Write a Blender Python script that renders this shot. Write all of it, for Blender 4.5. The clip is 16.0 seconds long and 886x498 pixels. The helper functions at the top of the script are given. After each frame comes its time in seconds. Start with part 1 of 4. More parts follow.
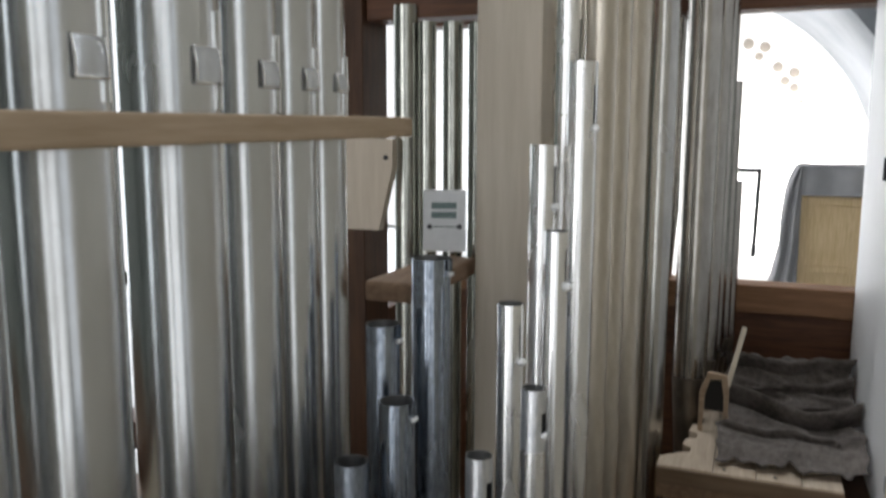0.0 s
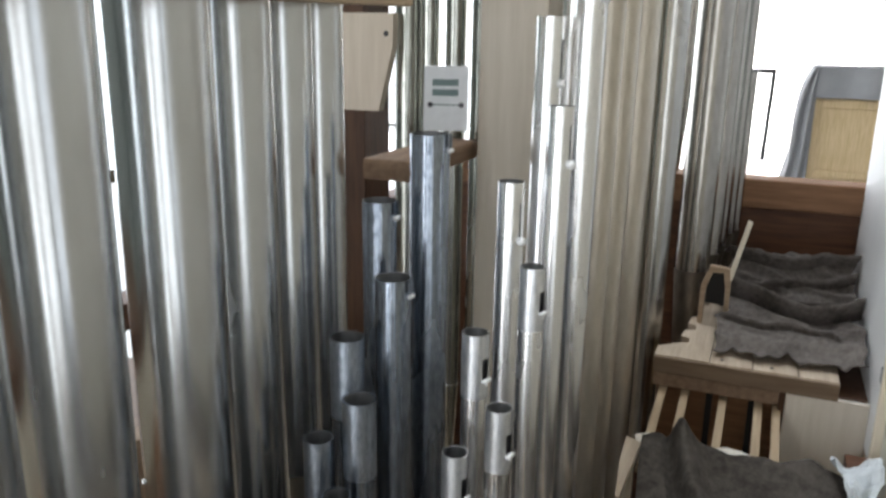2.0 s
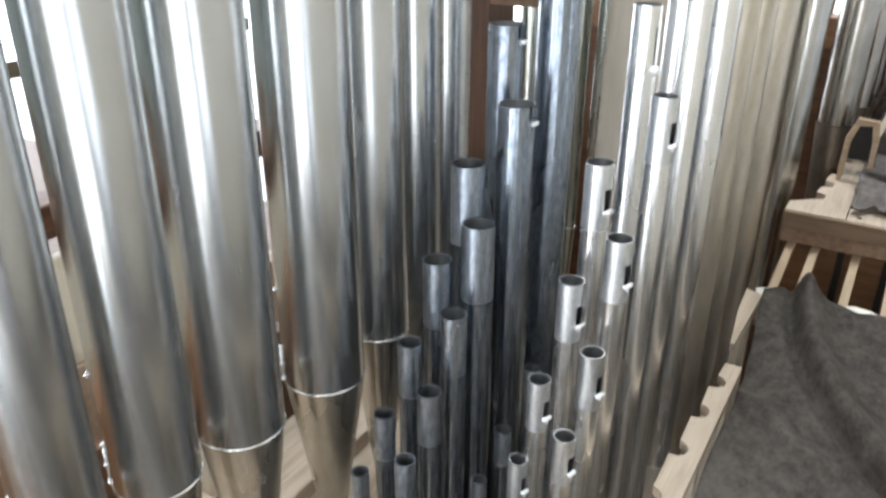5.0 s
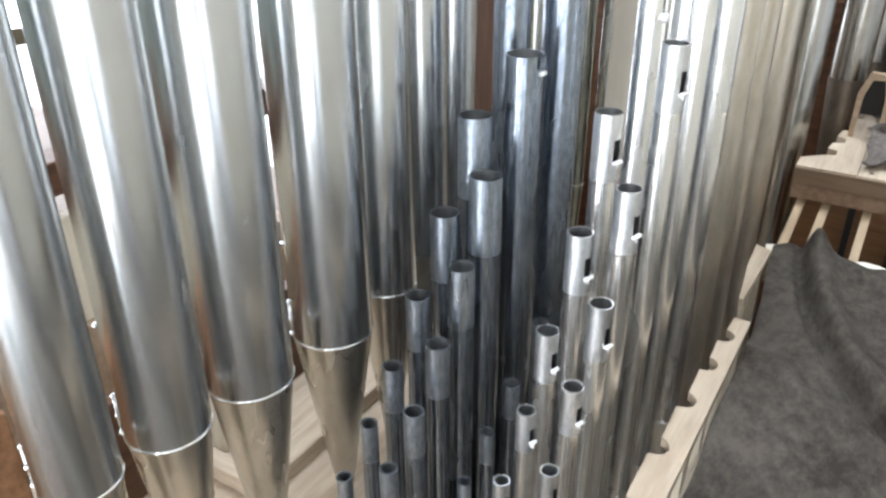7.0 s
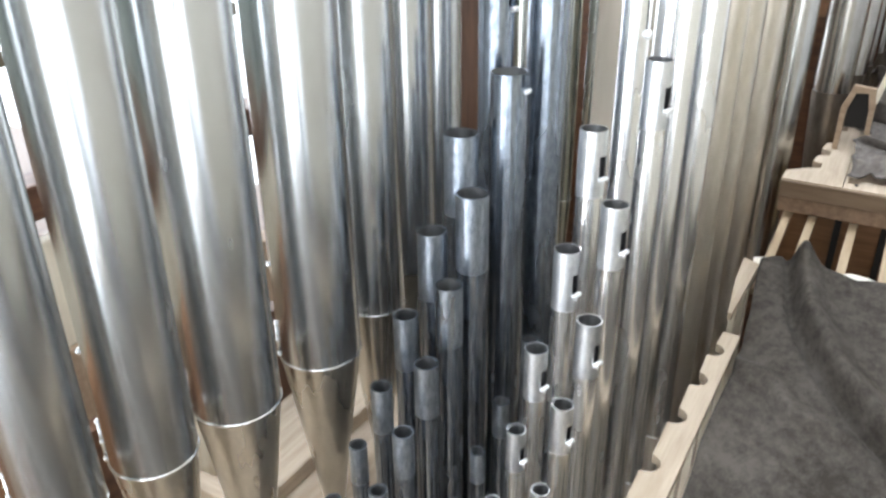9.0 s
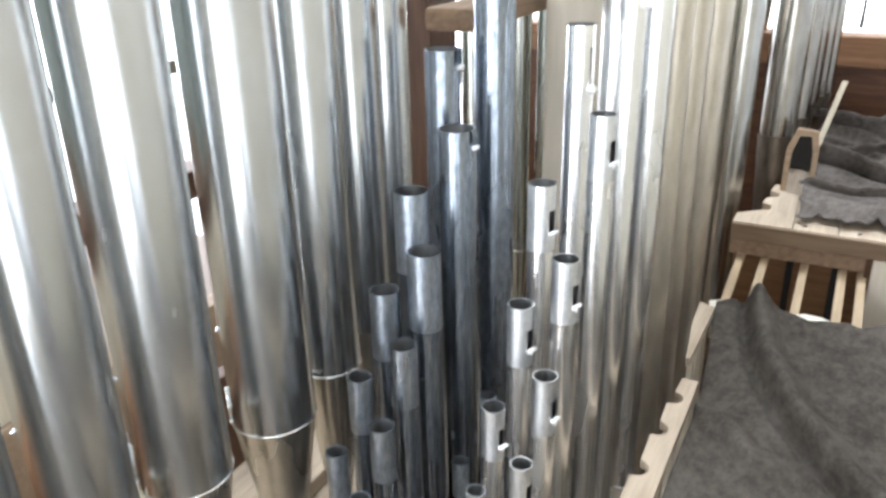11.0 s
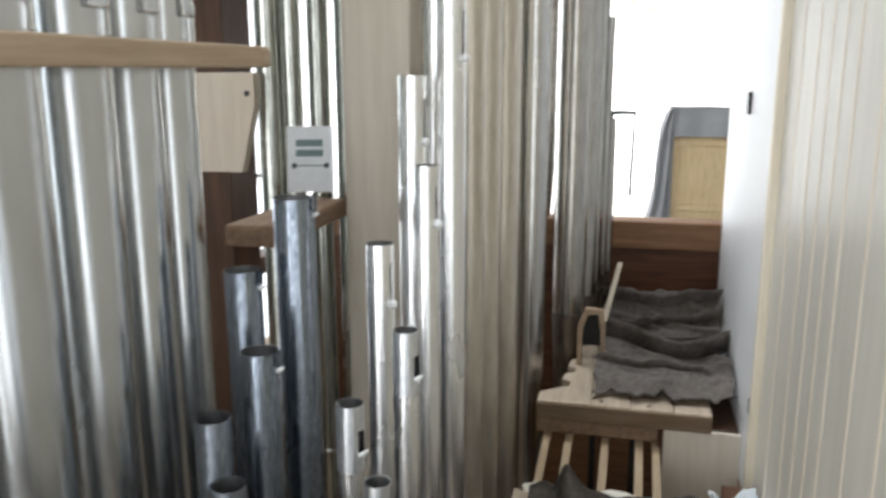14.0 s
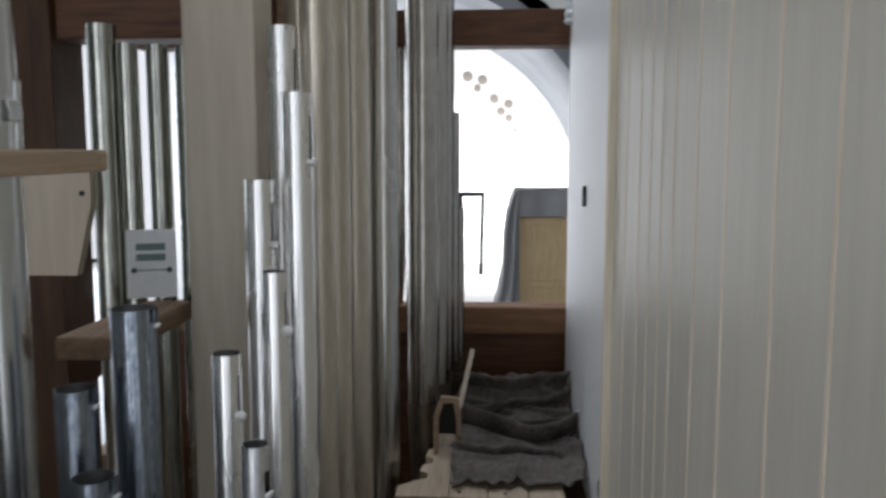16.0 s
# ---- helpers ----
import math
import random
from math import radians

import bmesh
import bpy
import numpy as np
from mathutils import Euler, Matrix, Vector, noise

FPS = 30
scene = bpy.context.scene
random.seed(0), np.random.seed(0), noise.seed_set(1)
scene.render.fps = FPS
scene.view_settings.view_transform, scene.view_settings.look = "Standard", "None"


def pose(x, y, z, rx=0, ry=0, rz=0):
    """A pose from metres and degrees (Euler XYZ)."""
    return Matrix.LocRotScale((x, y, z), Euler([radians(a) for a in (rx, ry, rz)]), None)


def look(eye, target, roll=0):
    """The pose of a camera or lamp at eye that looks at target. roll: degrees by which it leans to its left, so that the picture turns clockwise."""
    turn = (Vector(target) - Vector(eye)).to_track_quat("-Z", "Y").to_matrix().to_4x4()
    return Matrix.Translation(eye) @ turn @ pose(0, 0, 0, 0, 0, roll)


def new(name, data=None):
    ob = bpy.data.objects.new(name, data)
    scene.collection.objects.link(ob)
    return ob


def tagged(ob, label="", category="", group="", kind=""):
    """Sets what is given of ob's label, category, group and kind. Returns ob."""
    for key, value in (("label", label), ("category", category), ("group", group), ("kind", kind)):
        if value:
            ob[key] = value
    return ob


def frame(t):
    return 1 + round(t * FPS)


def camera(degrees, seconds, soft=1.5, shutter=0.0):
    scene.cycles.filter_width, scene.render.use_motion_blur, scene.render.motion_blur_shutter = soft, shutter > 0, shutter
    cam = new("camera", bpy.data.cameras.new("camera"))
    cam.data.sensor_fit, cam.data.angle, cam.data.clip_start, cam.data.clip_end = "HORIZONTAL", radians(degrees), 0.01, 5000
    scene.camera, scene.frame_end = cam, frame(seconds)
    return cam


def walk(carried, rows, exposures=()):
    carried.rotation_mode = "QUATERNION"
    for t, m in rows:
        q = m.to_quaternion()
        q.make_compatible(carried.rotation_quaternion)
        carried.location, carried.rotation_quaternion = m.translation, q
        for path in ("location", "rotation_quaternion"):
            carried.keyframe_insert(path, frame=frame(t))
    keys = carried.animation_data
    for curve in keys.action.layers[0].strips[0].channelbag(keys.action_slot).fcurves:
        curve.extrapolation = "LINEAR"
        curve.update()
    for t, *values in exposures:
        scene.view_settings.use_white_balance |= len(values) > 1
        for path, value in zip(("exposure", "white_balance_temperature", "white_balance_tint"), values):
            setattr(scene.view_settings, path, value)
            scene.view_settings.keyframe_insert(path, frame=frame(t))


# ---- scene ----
cam = camera(59.0, 16.0, soft=2.6, shutter=0.9)
# seconds, x, y, z, and the turn in degrees
PATH = [
    (0.0, 0.0000, 0.0000, 1.5000, 81.96, -0.14, 22.00),
    (0.5, 0.0034, 0.0012, 1.4894, 79.61, -0.44, 22.08),
    (1.0, 0.0022, 0.0045, 1.4804, 77.94, -0.64, 21.89),
    (1.5, 0.0016, 0.0223, 1.4693, 76.42, -0.79, 22.26),
    (2.0, -0.0011, 0.0253, 1.4607, 74.86, -0.91, 22.54),
    (2.5, -0.0010, 0.0260, 1.4494, 73.28, -0.91, 23.15),
    (3.0, -0.0034, 0.0234, 1.4388, 71.63, -0.92, 23.98),
    (3.5, -0.0037, 0.0242, 1.4312, 69.79, -0.92, 25.70),
    (4.0, -0.0059, 0.0187, 1.4290, 68.10, -0.68, 27.89),
    (4.5, -0.0050, 0.0177, 1.4255, 66.27, -0.52, 29.97),
    (5.0, -0.0056, 0.0159, 1.4178, 64.70, -0.27, 31.17),
    (7.5, -0.0041, 0.0132, 1.3978, 62.34, 0.30, 31.47),
    (8.0, -0.0049, 0.0145, 1.3989, 62.55, 0.36, 31.23),
    (10.5, 0.0020, 0.0342, 1.4052, 65.71, 1.41, 28.73),
    (11.0, 0.0043, 0.0394, 1.4109, 66.71, 1.30, 27.45),
    (11.5, 0.0068, 0.0368, 1.4140, 68.44, 1.00, 25.56),
    (12.0, 0.0051, 0.0426, 1.4289, 70.14, 0.57, 23.21),
    (12.5, 0.0027, 0.0437, 1.4485, 72.04, 0.10, 20.79),
    (13.0, 0.0049, 0.0497, 1.4583, 74.50, 0.15, 18.75),
    (13.5, 0.0071, 0.0539, 1.4689, 76.45, 0.14, 16.45),
    (14.0, 0.0090, 0.0588, 1.4783, 78.16, 0.15, 13.72),
    (14.5, 0.0105, 0.0587, 1.4842, 79.74, 0.24, 10.70),
    (15.0, 0.0140, 0.0579, 1.4922, 81.13, 0.37, 8.00),
    (15.5, 0.0147, 0.0573, 1.5002, 82.60, 0.17, 5.49),
    (16.0, 0.0155, 0.0593, 1.5119, 83.81, 0.04, 3.07),
]
EXPOSURES = ((0.0, -1.22, 6650, 11), (1.5, -0.79, 6550, 10), (2.5, -0.48, 6530, 10), (3.5, -0.11, 6420, 10), (5.0, 0.26, 6370, 10), (7.5, 0.55, 6270, 10), (10.5, 0.6, 6340, 10), (11.5, 0.55, 6370, 10),
             (12.5, 0.19, 6400, 10), (13.5, -0.2, 6500, 10), (14.5, -0.9, 6700, 10), (15.4, -1.42, 6850, 9), (16.0, -1.72, 6350, 12))
walk(cam, [(t, pose(x, y, z, rx, ry, rz)) for t, x, y, z, rx, ry, rz in PATH], EXPOSURES)

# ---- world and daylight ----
# BAY, SIDE and TOP power added lamps without a known source.
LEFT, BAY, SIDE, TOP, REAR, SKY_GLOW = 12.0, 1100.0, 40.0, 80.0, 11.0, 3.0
world = bpy.data.worlds.new("sky")
scene.world = world
world.use_nodes = True
wn = world.node_tree
sky = wn.nodes.new("ShaderNodeTexSky")
sky.sky_type = "NISHITA"
sky.sun_disc = False
sky.sun_elevation, sky.sun_rotation = radians(40), radians(250)
wn.links.new(sky.outputs["Color"], wn.nodes["Background"].inputs["Color"])
wn.nodes["Background"].inputs["Strength"].default_value = 0.12


def window_light(name, m, wide, high, watts, tint):
    lamp = bpy.data.lights.new(name, "AREA")
    lamp.shape, lamp.size, lamp.size_y, lamp.energy, lamp.color = "RECTANGLE", wide, high, watts, tint
    ob = new(name, lamp)
    ob.matrix_world = m
    return ob


# ---- materials ----
def shader(name, base, rough=0.5, metal=0.0, spec=0.5):
    m = bpy.data.materials.new(name)
    m.use_nodes = True
    b = m.node_tree.nodes["Principled BSDF"]
    b.inputs["Base Color"].default_value = (*base, 1)
    b.inputs["Roughness"].default_value = rough
    b.inputs["Metallic"].default_value = metal
    b.inputs["Specular IOR Level"].default_value = spec
    return m, m.node_tree, b


def coords(nt, scale=(1, 1, 1), own=False):
    c = nt.nodes.new("ShaderNodeTexCoord")
    mp = nt.nodes.new("ShaderNodeMapping")
    mp.inputs["Scale"].default_value = scale
    nt.links.new(c.outputs["Object"], mp.inputs["Vector"])
    if own:
        info = nt.nodes.new("ShaderNodeObjectInfo")
        mul = nt.nodes.new("ShaderNodeMath")
        mul.operation = "MULTIPLY"
        mul.inputs[1].default_value = 37.0
        nt.links.new(info.outputs["Random"], mul.inputs[0])
        nt.links.new(mul.outputs[0], mp.inputs["Location"])
    return mp.outputs["Vector"]


def noise_tex(nt, vec, scale, detail=4.0, rough=0.55):
    n = nt.nodes.new("ShaderNodeTexNoise")
    n.inputs["Scale"].default_value, n.inputs["Detail"].default_value, n.inputs["Roughness"].default_value = scale, detail, rough
    nt.links.new(vec, n.inputs["Vector"])
    return n.outputs["Fac"]


def ramp(nt, fac, stops):
    r = nt.nodes.new("ShaderNodeValToRGB")
    while len(r.color_ramp.elements) < len(stops):
        r.color_ramp.elements.new(0.5)
    for e, (p, c) in zip(r.color_ramp.elements, stops):
        e.position, e.color = p, (*c, 1) if len(c) == 3 else c
    nt.links.new(fac, r.inputs["Fac"])
    return r.outputs["Color"]


def bump(nt, b, height, strength, dist):
    n = nt.nodes.new("ShaderNodeBump")
    n.inputs["Strength"].default_value, n.inputs["Distance"].default_value = strength, dist
    nt.links.new(height, n.inputs["Height"])
    nt.links.new(n.outputs["Normal"], b.inputs["Normal"])


def map_range(nt, fac, lo, hi):
    m = nt.nodes.new("ShaderNodeMapRange")
    m.inputs["From Min"].default_value, m.inputs["From Max"].default_value = 0.3, 0.7
    m.inputs["To Min"].default_value, m.inputs["To Max"].default_value = lo, hi
    nt.links.new(fac, m.inputs["Value"])
    return m.outputs["Result"]


def metal_mat(name, dark, light, rough_lo, rough_hi, mottle, dents, drawn=(1, 1, 0.12), fine_scale=16.0):
    m, nt, b = shader(name, light, rough_lo, 1.0)
    v = coords(nt, (1, 1, 0.35), own=True)
    fine = noise_tex(nt, v, mottle, 6.0, 0.65)
    nt.links.new(ramp(nt, fine, ((0.3, dark), (0.7, light))), b.inputs["Base Color"])
    cloud = noise_tex(nt, coords(nt, (1, 1, 0.25), own=True), 14.0, 3.0)
    nt.links.new(map_range(nt, cloud, rough_lo, rough_hi), b.inputs["Roughness"])
    bump(nt, b, noise_tex(nt, coords(nt, drawn, own=True), fine_scale, 2.0), dents, 0.004)
    return m


def wood_mat(name, dark, light, rough=0.55, along=(14, 14, 1.2), relief=0.15, spec=0.3):
    m, nt, b = shader(name, light, rough, 0.0, spec)
    v = coords(nt, along, own=True)
    grain = noise_tex(nt, v, 6.0, 5.0, 0.6)
    nt.links.new(ramp(nt, grain, ((0.3, dark), (0.68, light))), b.inputs["Base Color"])
    fine = noise_tex(nt, coords(nt, tuple(a * 6 for a in along), own=True), 8.0, 3.0)
    bump(nt, b, fine, relief, 0.001)
    nt.links.new(map_range(nt, fine, rough - 0.08, rough + 0.12), b.inputs["Roughness"])
    return m


TIN = metal_mat("brushed tin", (0.55, 0.555, 0.545), (0.645, 0.665, 0.67), 0.18, 0.28, 20.0, 0.08, (1, 1, 0.02), 60.0)
OLD_TIN = metal_mat("dull old tin", (0.30, 0.305, 0.275), (0.43, 0.435, 0.395), 0.20, 0.28, 50.0, 0.06)
BRIGHT_TIN = metal_mat("bright tin", (0.84, 0.84, 0.83), (0.94, 0.94, 0.93), 0.22, 0.31, 50.0, 0.15)
BRIGHT_BAND = metal_mat("pale mottled sleeve metal", (0.58, 0.61, 0.64), (0.88, 0.89, 0.90), 0.28, 0.42, 210.0, 0.15)
SPOTTED = metal_mat("spotted pipe metal", (0.185, 0.215, 0.255), (0.395, 0.437, 0.495), 0.19, 0.30, 190.0, 0.15)
# Beige tint stands in for wood and boards mirrored in the pipes.
TINTED_METAL = metal_mat("pipe metal tinted for reflections", (0.53, 0.48, 0.40), (0.64, 0.588, 0.505), 0.29, 0.39, 60.0, 0.03, (1, 1, 0.03))
TINTED_METAL.node_tree.nodes["Principled BSDF"].inputs["Metallic"].default_value = 0.82
GREY_LEAD = metal_mat("grey pipe metal", (0.44, 0.43, 0.405), (0.55, 0.545, 0.52), 0.19, 0.28, 60.0, 0.05)
# Shadow on the far pipes is put into this darker brownish base.
FAR_SHADED = metal_mat("pipe metal darkened for shadow", (0.33, 0.31, 0.28), (0.46, 0.435, 0.40), 0.17, 0.27, 60.0, 0.1)
BAND = metal_mat("mottled sleeve metal", (0.245, 0.285, 0.335), (0.55, 0.60, 0.66), 0.26, 0.42, 210.0, 0.15)
# Pale, only partly metallic base stands in for bright reflections.
FLAP_PALED = metal_mat("flap metal paled for reflections", (0.82, 0.83, 0.83), (0.90, 0.91, 0.91), 0.30, 0.40, 80.0, 0.2)
FLAP_PALED.node_tree.nodes["Principled BSDF"].inputs["Metallic"].default_value = 0.35
# Dark surroundings mirrored in the far feet are put into the base.
FAR_FOOT_SHADED = metal_mat("foot metal darkened for dark reflections", (0.15, 0.125, 0.10), (0.26, 0.225, 0.185), 0.35, 0.5, 60.0, 0.1)
FOOT_METAL = metal_mat("foot metal", (0.50, 0.48, 0.43), (0.66, 0.63, 0.57), 0.2, 0.32, 60.0, 0.25)
SOLDER = metal_mat("bright solder", (0.75, 0.75, 0.74), (0.9, 0.9, 0.89), 0.12, 0.2, 90.0, 0.3)
# Shade inside the pipes is put into this darker metal.
INSIDE_SHADE = metal_mat("pipe inside darkened for shade", (0.22, 0.225, 0.23), (0.34, 0.345, 0.35), 0.5, 0.6, 60.0, 0.1)
PINE = wood_mat("pale pine", (0.36, 0.28, 0.20), (0.51, 0.42, 0.32), 0.55, (14, 1.2, 14))
PINE_X = wood_mat("pale pine crosswise", (0.36, 0.28, 0.20), (0.51, 0.42, 0.32), 0.55, (1.2, 14, 14))
PINE_UP = wood_mat("pale pine upright", (0.56, 0.48, 0.36), (0.70, 0.63, 0.50), 0.55)
BAR_PINE = wood_mat("worn tan pine", (0.37, 0.275, 0.18), (0.48, 0.37, 0.262), 0.6, (14, 1.0, 14))
OLD_PINE = wood_mat("greyed pine", (0.30, 0.21, 0.14), (0.42, 0.31, 0.21), 0.6, (1.2, 14, 14))
DARK_PINE = wood_mat("darkened pine", (0.17, 0.105, 0.065), (0.27, 0.18, 0.115), 0.6, (14, 1.2, 14))
BROWN = wood_mat("red-brown stained wood", (0.034, 0.014, 0.006), (0.074, 0.034, 0.015), 0.5)
BROWN_X = wood_mat("red-brown stained wood crosswise", (0.06, 0.024, 0.011), (0.13, 0.055, 0.026), 0.5, (1.2, 14, 14))
BROWN_Y = wood_mat("red-brown stained wood lengthwise", (0.05, 0.022, 0.011), (0.105, 0.048, 0.024), 0.5, (14, 1.2, 14))
# Passage and loft floor tones picked for what the pipes mirror.
PASSAGE_BOARDS = wood_mat("worn grey-brown boards", (0.15, 0.135, 0.12), (0.25, 0.23, 0.205), 0.6, (14, 1.2, 14))
LOFT_BOARDS = wood_mat("dark brown floor boards", (0.075, 0.045, 0.028), (0.15, 0.095, 0.06), 0.5, (14, 1.2, 14))
EDGE_BROWN = wood_mat("darker brown edge wood", (0.12, 0.076, 0.045), (0.20, 0.138, 0.087), 0.6, (1.2, 14, 14))
MID_BROWN = wood_mat("warm brown wood", (0.16, 0.075, 0.033), (0.26, 0.135, 0.068), 0.5, (1.2, 14, 14))
CREAM = wood_mat("cream painted wood", (0.60, 0.535, 0.44), (0.69, 0.622, 0.53), 0.5, (10, 10, 0.8), 0.1)
TAN_CREAM = wood_mat("darker tan-cream paint", (0.47, 0.40, 0.315), (0.56, 0.49, 0.40), 0.5, (10, 10, 0.8), 0.1)
WHITE = wood_mat("white painted boards", (0.63, 0.592, 0.505), (0.71, 0.672, 0.582), 0.36, (7, 7, 0.5), 0.10, 0.9)
EDGE_WOOD = wood_mat("bare edge wood", (0.50, 0.33, 0.16), (0.64, 0.45, 0.25), 0.5)
DOOR_WHITE = wood_mat("smooth white gloss paint", (0.80, 0.80, 0.795), (0.82, 0.82, 0.815), 0.40, (3, 3, 0.5), 0.0, 1.0)
GROOVE_WOOD = wood_mat("cream painted bead", (0.78, 0.68, 0.54), (0.85, 0.77, 0.65), 0.4)
STRIP = wood_mat("pale bare strip wood", (0.72, 0.64, 0.50), (0.81, 0.74, 0.61), 0.45)
BATTEN = wood_mat("tan batten wood", (0.33, 0.24, 0.15), (0.46, 0.35, 0.23), 0.6, (14, 1.2, 14))
HONEY = wood_mat("honey varnished wood", (0.50, 0.36, 0.19), (0.66, 0.50, 0.30), 0.45)


def felt_mat(name, dark, light):
    m, nt, b = shader(name, light, 0.95, 0.0, 0.1)
    v = coords(nt)
    big = noise_tex(nt, v, 13.0, 3.0, 0.6)
    fibre = noise_tex(nt, coords(nt, (1, 0.6, 1)), 75.0, 6.0, 0.8)
    mix = nt.nodes.new("ShaderNodeMath")
    mix.operation = "MULTIPLY_ADD"
    mix.inputs[1].default_value = 0.45
    nt.links.new(big, mix.inputs[0])
    half = nt.nodes.new("ShaderNodeMath")
    half.operation = "MULTIPLY"
    half.inputs[1].default_value = 0.55
    nt.links.new(fibre, half.inputs[0])
    nt.links.new(half.outputs[0], mix.inputs[2])
    nt.links.new(ramp(nt, mix.outputs[0], ((0.39, dark), (0.61, light))), b.inputs["Base Color"])
    bump(nt, b, fibre, 0.5, 0.003)
    return m


# One felt in two tones, offsetting uneven light on the two blankets.
FELT_DARKER = felt_mat("brown-grey felt", (0.038, 0.032, 0.026), (0.102, 0.089, 0.076))
FELT_LIGHTER = felt_mat("grey felt", (0.066, 0.056, 0.049), (0.165, 0.144, 0.129))
TARP, tarp_nt, tarp_b = shader("grey dust sheet", (0.26, 0.26, 0.27), 0.7)
nt_v = coords(tarp_nt)
tarp_nt.links.new(ramp(tarp_nt, noise_tex(tarp_nt, nt_v, 2.0), ((0.3, (0.20, 0.20, 0.21)), (0.7, (0.33, 0.325, 0.325)))), tarp_b.inputs["Base Color"])


def plaster(name, dark, light, scale=1.5):
    m, nt, b = shader(name, light, 0.85)
    v = coords(nt)
    nt.links.new(ramp(nt, noise_tex(nt, v, scale, 6.0), ((0.3, dark), (0.7, light))), b.inputs["Base Color"])
    bump(nt, b, noise_tex(nt, v, 30.0), 0.2, 0.01)
    return m


def polished(name, dark, light, scale):
    m = plaster(name, dark, light, scale)
    m.node_tree.nodes["Principled BSDF"].inputs["Roughness"].default_value = 0.28
    return m


PLASTER = plaster("white plaster", (0.74, 0.73, 0.70), (0.82, 0.81, 0.79))
# Base lowered so the vault reads grey under the strong bay lamp.
VAULT_DIMMED = plaster("vault plaster dimmed under the bay lamp", (0.15, 0.16, 0.175), (0.27, 0.28, 0.295), 0.9)
# Wall tone kept dim so the pipes mirror dark bands.
DIM_WALL = plaster("dim grey-green wall", (0.19, 0.215, 0.195), (0.28, 0.305, 0.28))
PAPER, paper_nt, paper_b = shader("white card", (0.72, 0.74, 0.76), 0.6)
paper_nt.links.new(ramp(paper_nt, noise_tex(paper_nt, coords(paper_nt), 60.0), ((0.3, (0.68, 0.70, 0.72)), (0.7, (0.76, 0.78, 0.80)))), paper_b.inputs["Base Color"])
INK = shader("grey green print", (0.16, 0.22, 0.22), 0.7)[0]
DARK_INK = shader("dark print", (0.06, 0.06, 0.07), 0.7)[0]
IRON = shader("dark iron", (0.03, 0.03, 0.032), 0.45, 0.8)[0]
STEEL = shader("grey steel", (0.32, 0.34, 0.36), 0.4, 0.9)[0]
PLASTIC = plaster("crumpled white plastic", (0.50, 0.53, 0.54), (0.66, 0.69, 0.70), 30.0)
SCRAP = plaster("cream paper", (0.66, 0.61, 0.52), (0.76, 0.71, 0.62), 40.0)
# Near-black fill for the bracket slot and the strips behind the battens.
DARK = shader("near-black fill", (0.02, 0.018, 0.016), 0.9)[0]
NAVE_STONE = plaster("dark stone for dim reflections", (0.10, 0.095, 0.088), (0.17, 0.16, 0.15), 2.0)
STONE = polished("pale stone slabs", (0.52, 0.52, 0.51), (0.64, 0.64, 0.63), 3.0)
MEDAL = plaster("brown painted roundel", (0.20, 0.175, 0.15), (0.29, 0.26, 0.225), 6.0)



def sky_mat(name, strength):
    m = bpy.data.materials.new(name)
    m.use_nodes = True
    glow = m.node_tree.nodes.new("ShaderNodeEmission")
    glow.inputs["Color"].default_value = (0.93, 0.955, 1.0, 1)
    glow.inputs["Strength"].default_value = strength
    m.node_tree.links.new(glow.outputs[0], m.node_tree.nodes["Material Output"].inputs["Surface"])
    return m


# Dull and bright strengths are set for the highlights on the pipes.
OVERCAST, DIM_PANEL, BRIGHT_PANEL = sky_mat("overcast sky outside", SKY_GLOW), sky_mat("dim panel for reflections", 0.8), sky_mat("bright panel for highlights", SKY_GLOW * 1.5)


# ---- mesh helpers ----
def mesh_of(name, bm, material, smooth=False):
    me = bpy.data.meshes.new(name)
    bmesh.ops.recalc_face_normals(bm, faces=bm.faces)
    bm.to_mesh(me)
    bm.free()
    me.materials.append(material)
    if smooth:
        me.polygons.foreach_set("use_smooth", [True] * len(me.polygons))
    return me


def part(name, bm, material, parent, label="", smooth=False, at=None):
    ob = new(name, mesh_of(name, bm, material, smooth))
    ob.parent = parent
    if at is not None:
        ob.matrix_basis = at
    return tagged(ob, label)


def thing(name, m, label, category, group="", kind=""):
    ob = new(name)
    ob.empty_display_size = 0.02
    ob.matrix_basis = m
    return tagged(ob, label, category, group, kind)


def box(x0, x1, y0, y1, z0, z1, bevel=0.0, bm=None):
    bm = bm or bmesh.new()
    made = bmesh.ops.create_cube(bm, size=1.0, matrix=Matrix.LocRotScale(((x0 + x1) / 2, (y0 + y1) / 2, (z0 + z1) / 2), None, (x1 - x0, y1 - y0, z1 - z0)))
    if bevel:
        edges = {e for v in made["verts"] for e in v.link_edges}
        bmesh.ops.bevel(bm, geom=list(edges), offset=bevel, segments=2, profile=0.6, affect="EDGES")
    return bm


def solid(name, bm, material, label, category, kind="", group="", m=None):
    ob = new(name, mesh_of(name, bm, material))
    if m is not None:
        ob.matrix_basis = m
    return tagged(ob, label, category, group, kind)


def lathe(rings, n=32, bm=None, skip=None, close=False):
    """A turned surface from (radius, z) rings; skip(ring, segment) leaves faces out."""
    bm = bm or bmesh.new()
    loops = [[bm.verts.new((r * math.cos(2 * math.pi * k / n), r * math.sin(2 * math.pi * k / n), z)) for k in range(n)] for r, z in rings]
    for i in range(len(loops) - 1):
        for k in range(n):
            if skip and skip(i, k):
                continue
            bm.faces.new((loops[i][k], loops[i][(k + 1) % n], loops[i + 1][(k + 1) % n], loops[i + 1][k]))
    if close:
        bm.faces.new(loops[0])
    return bm


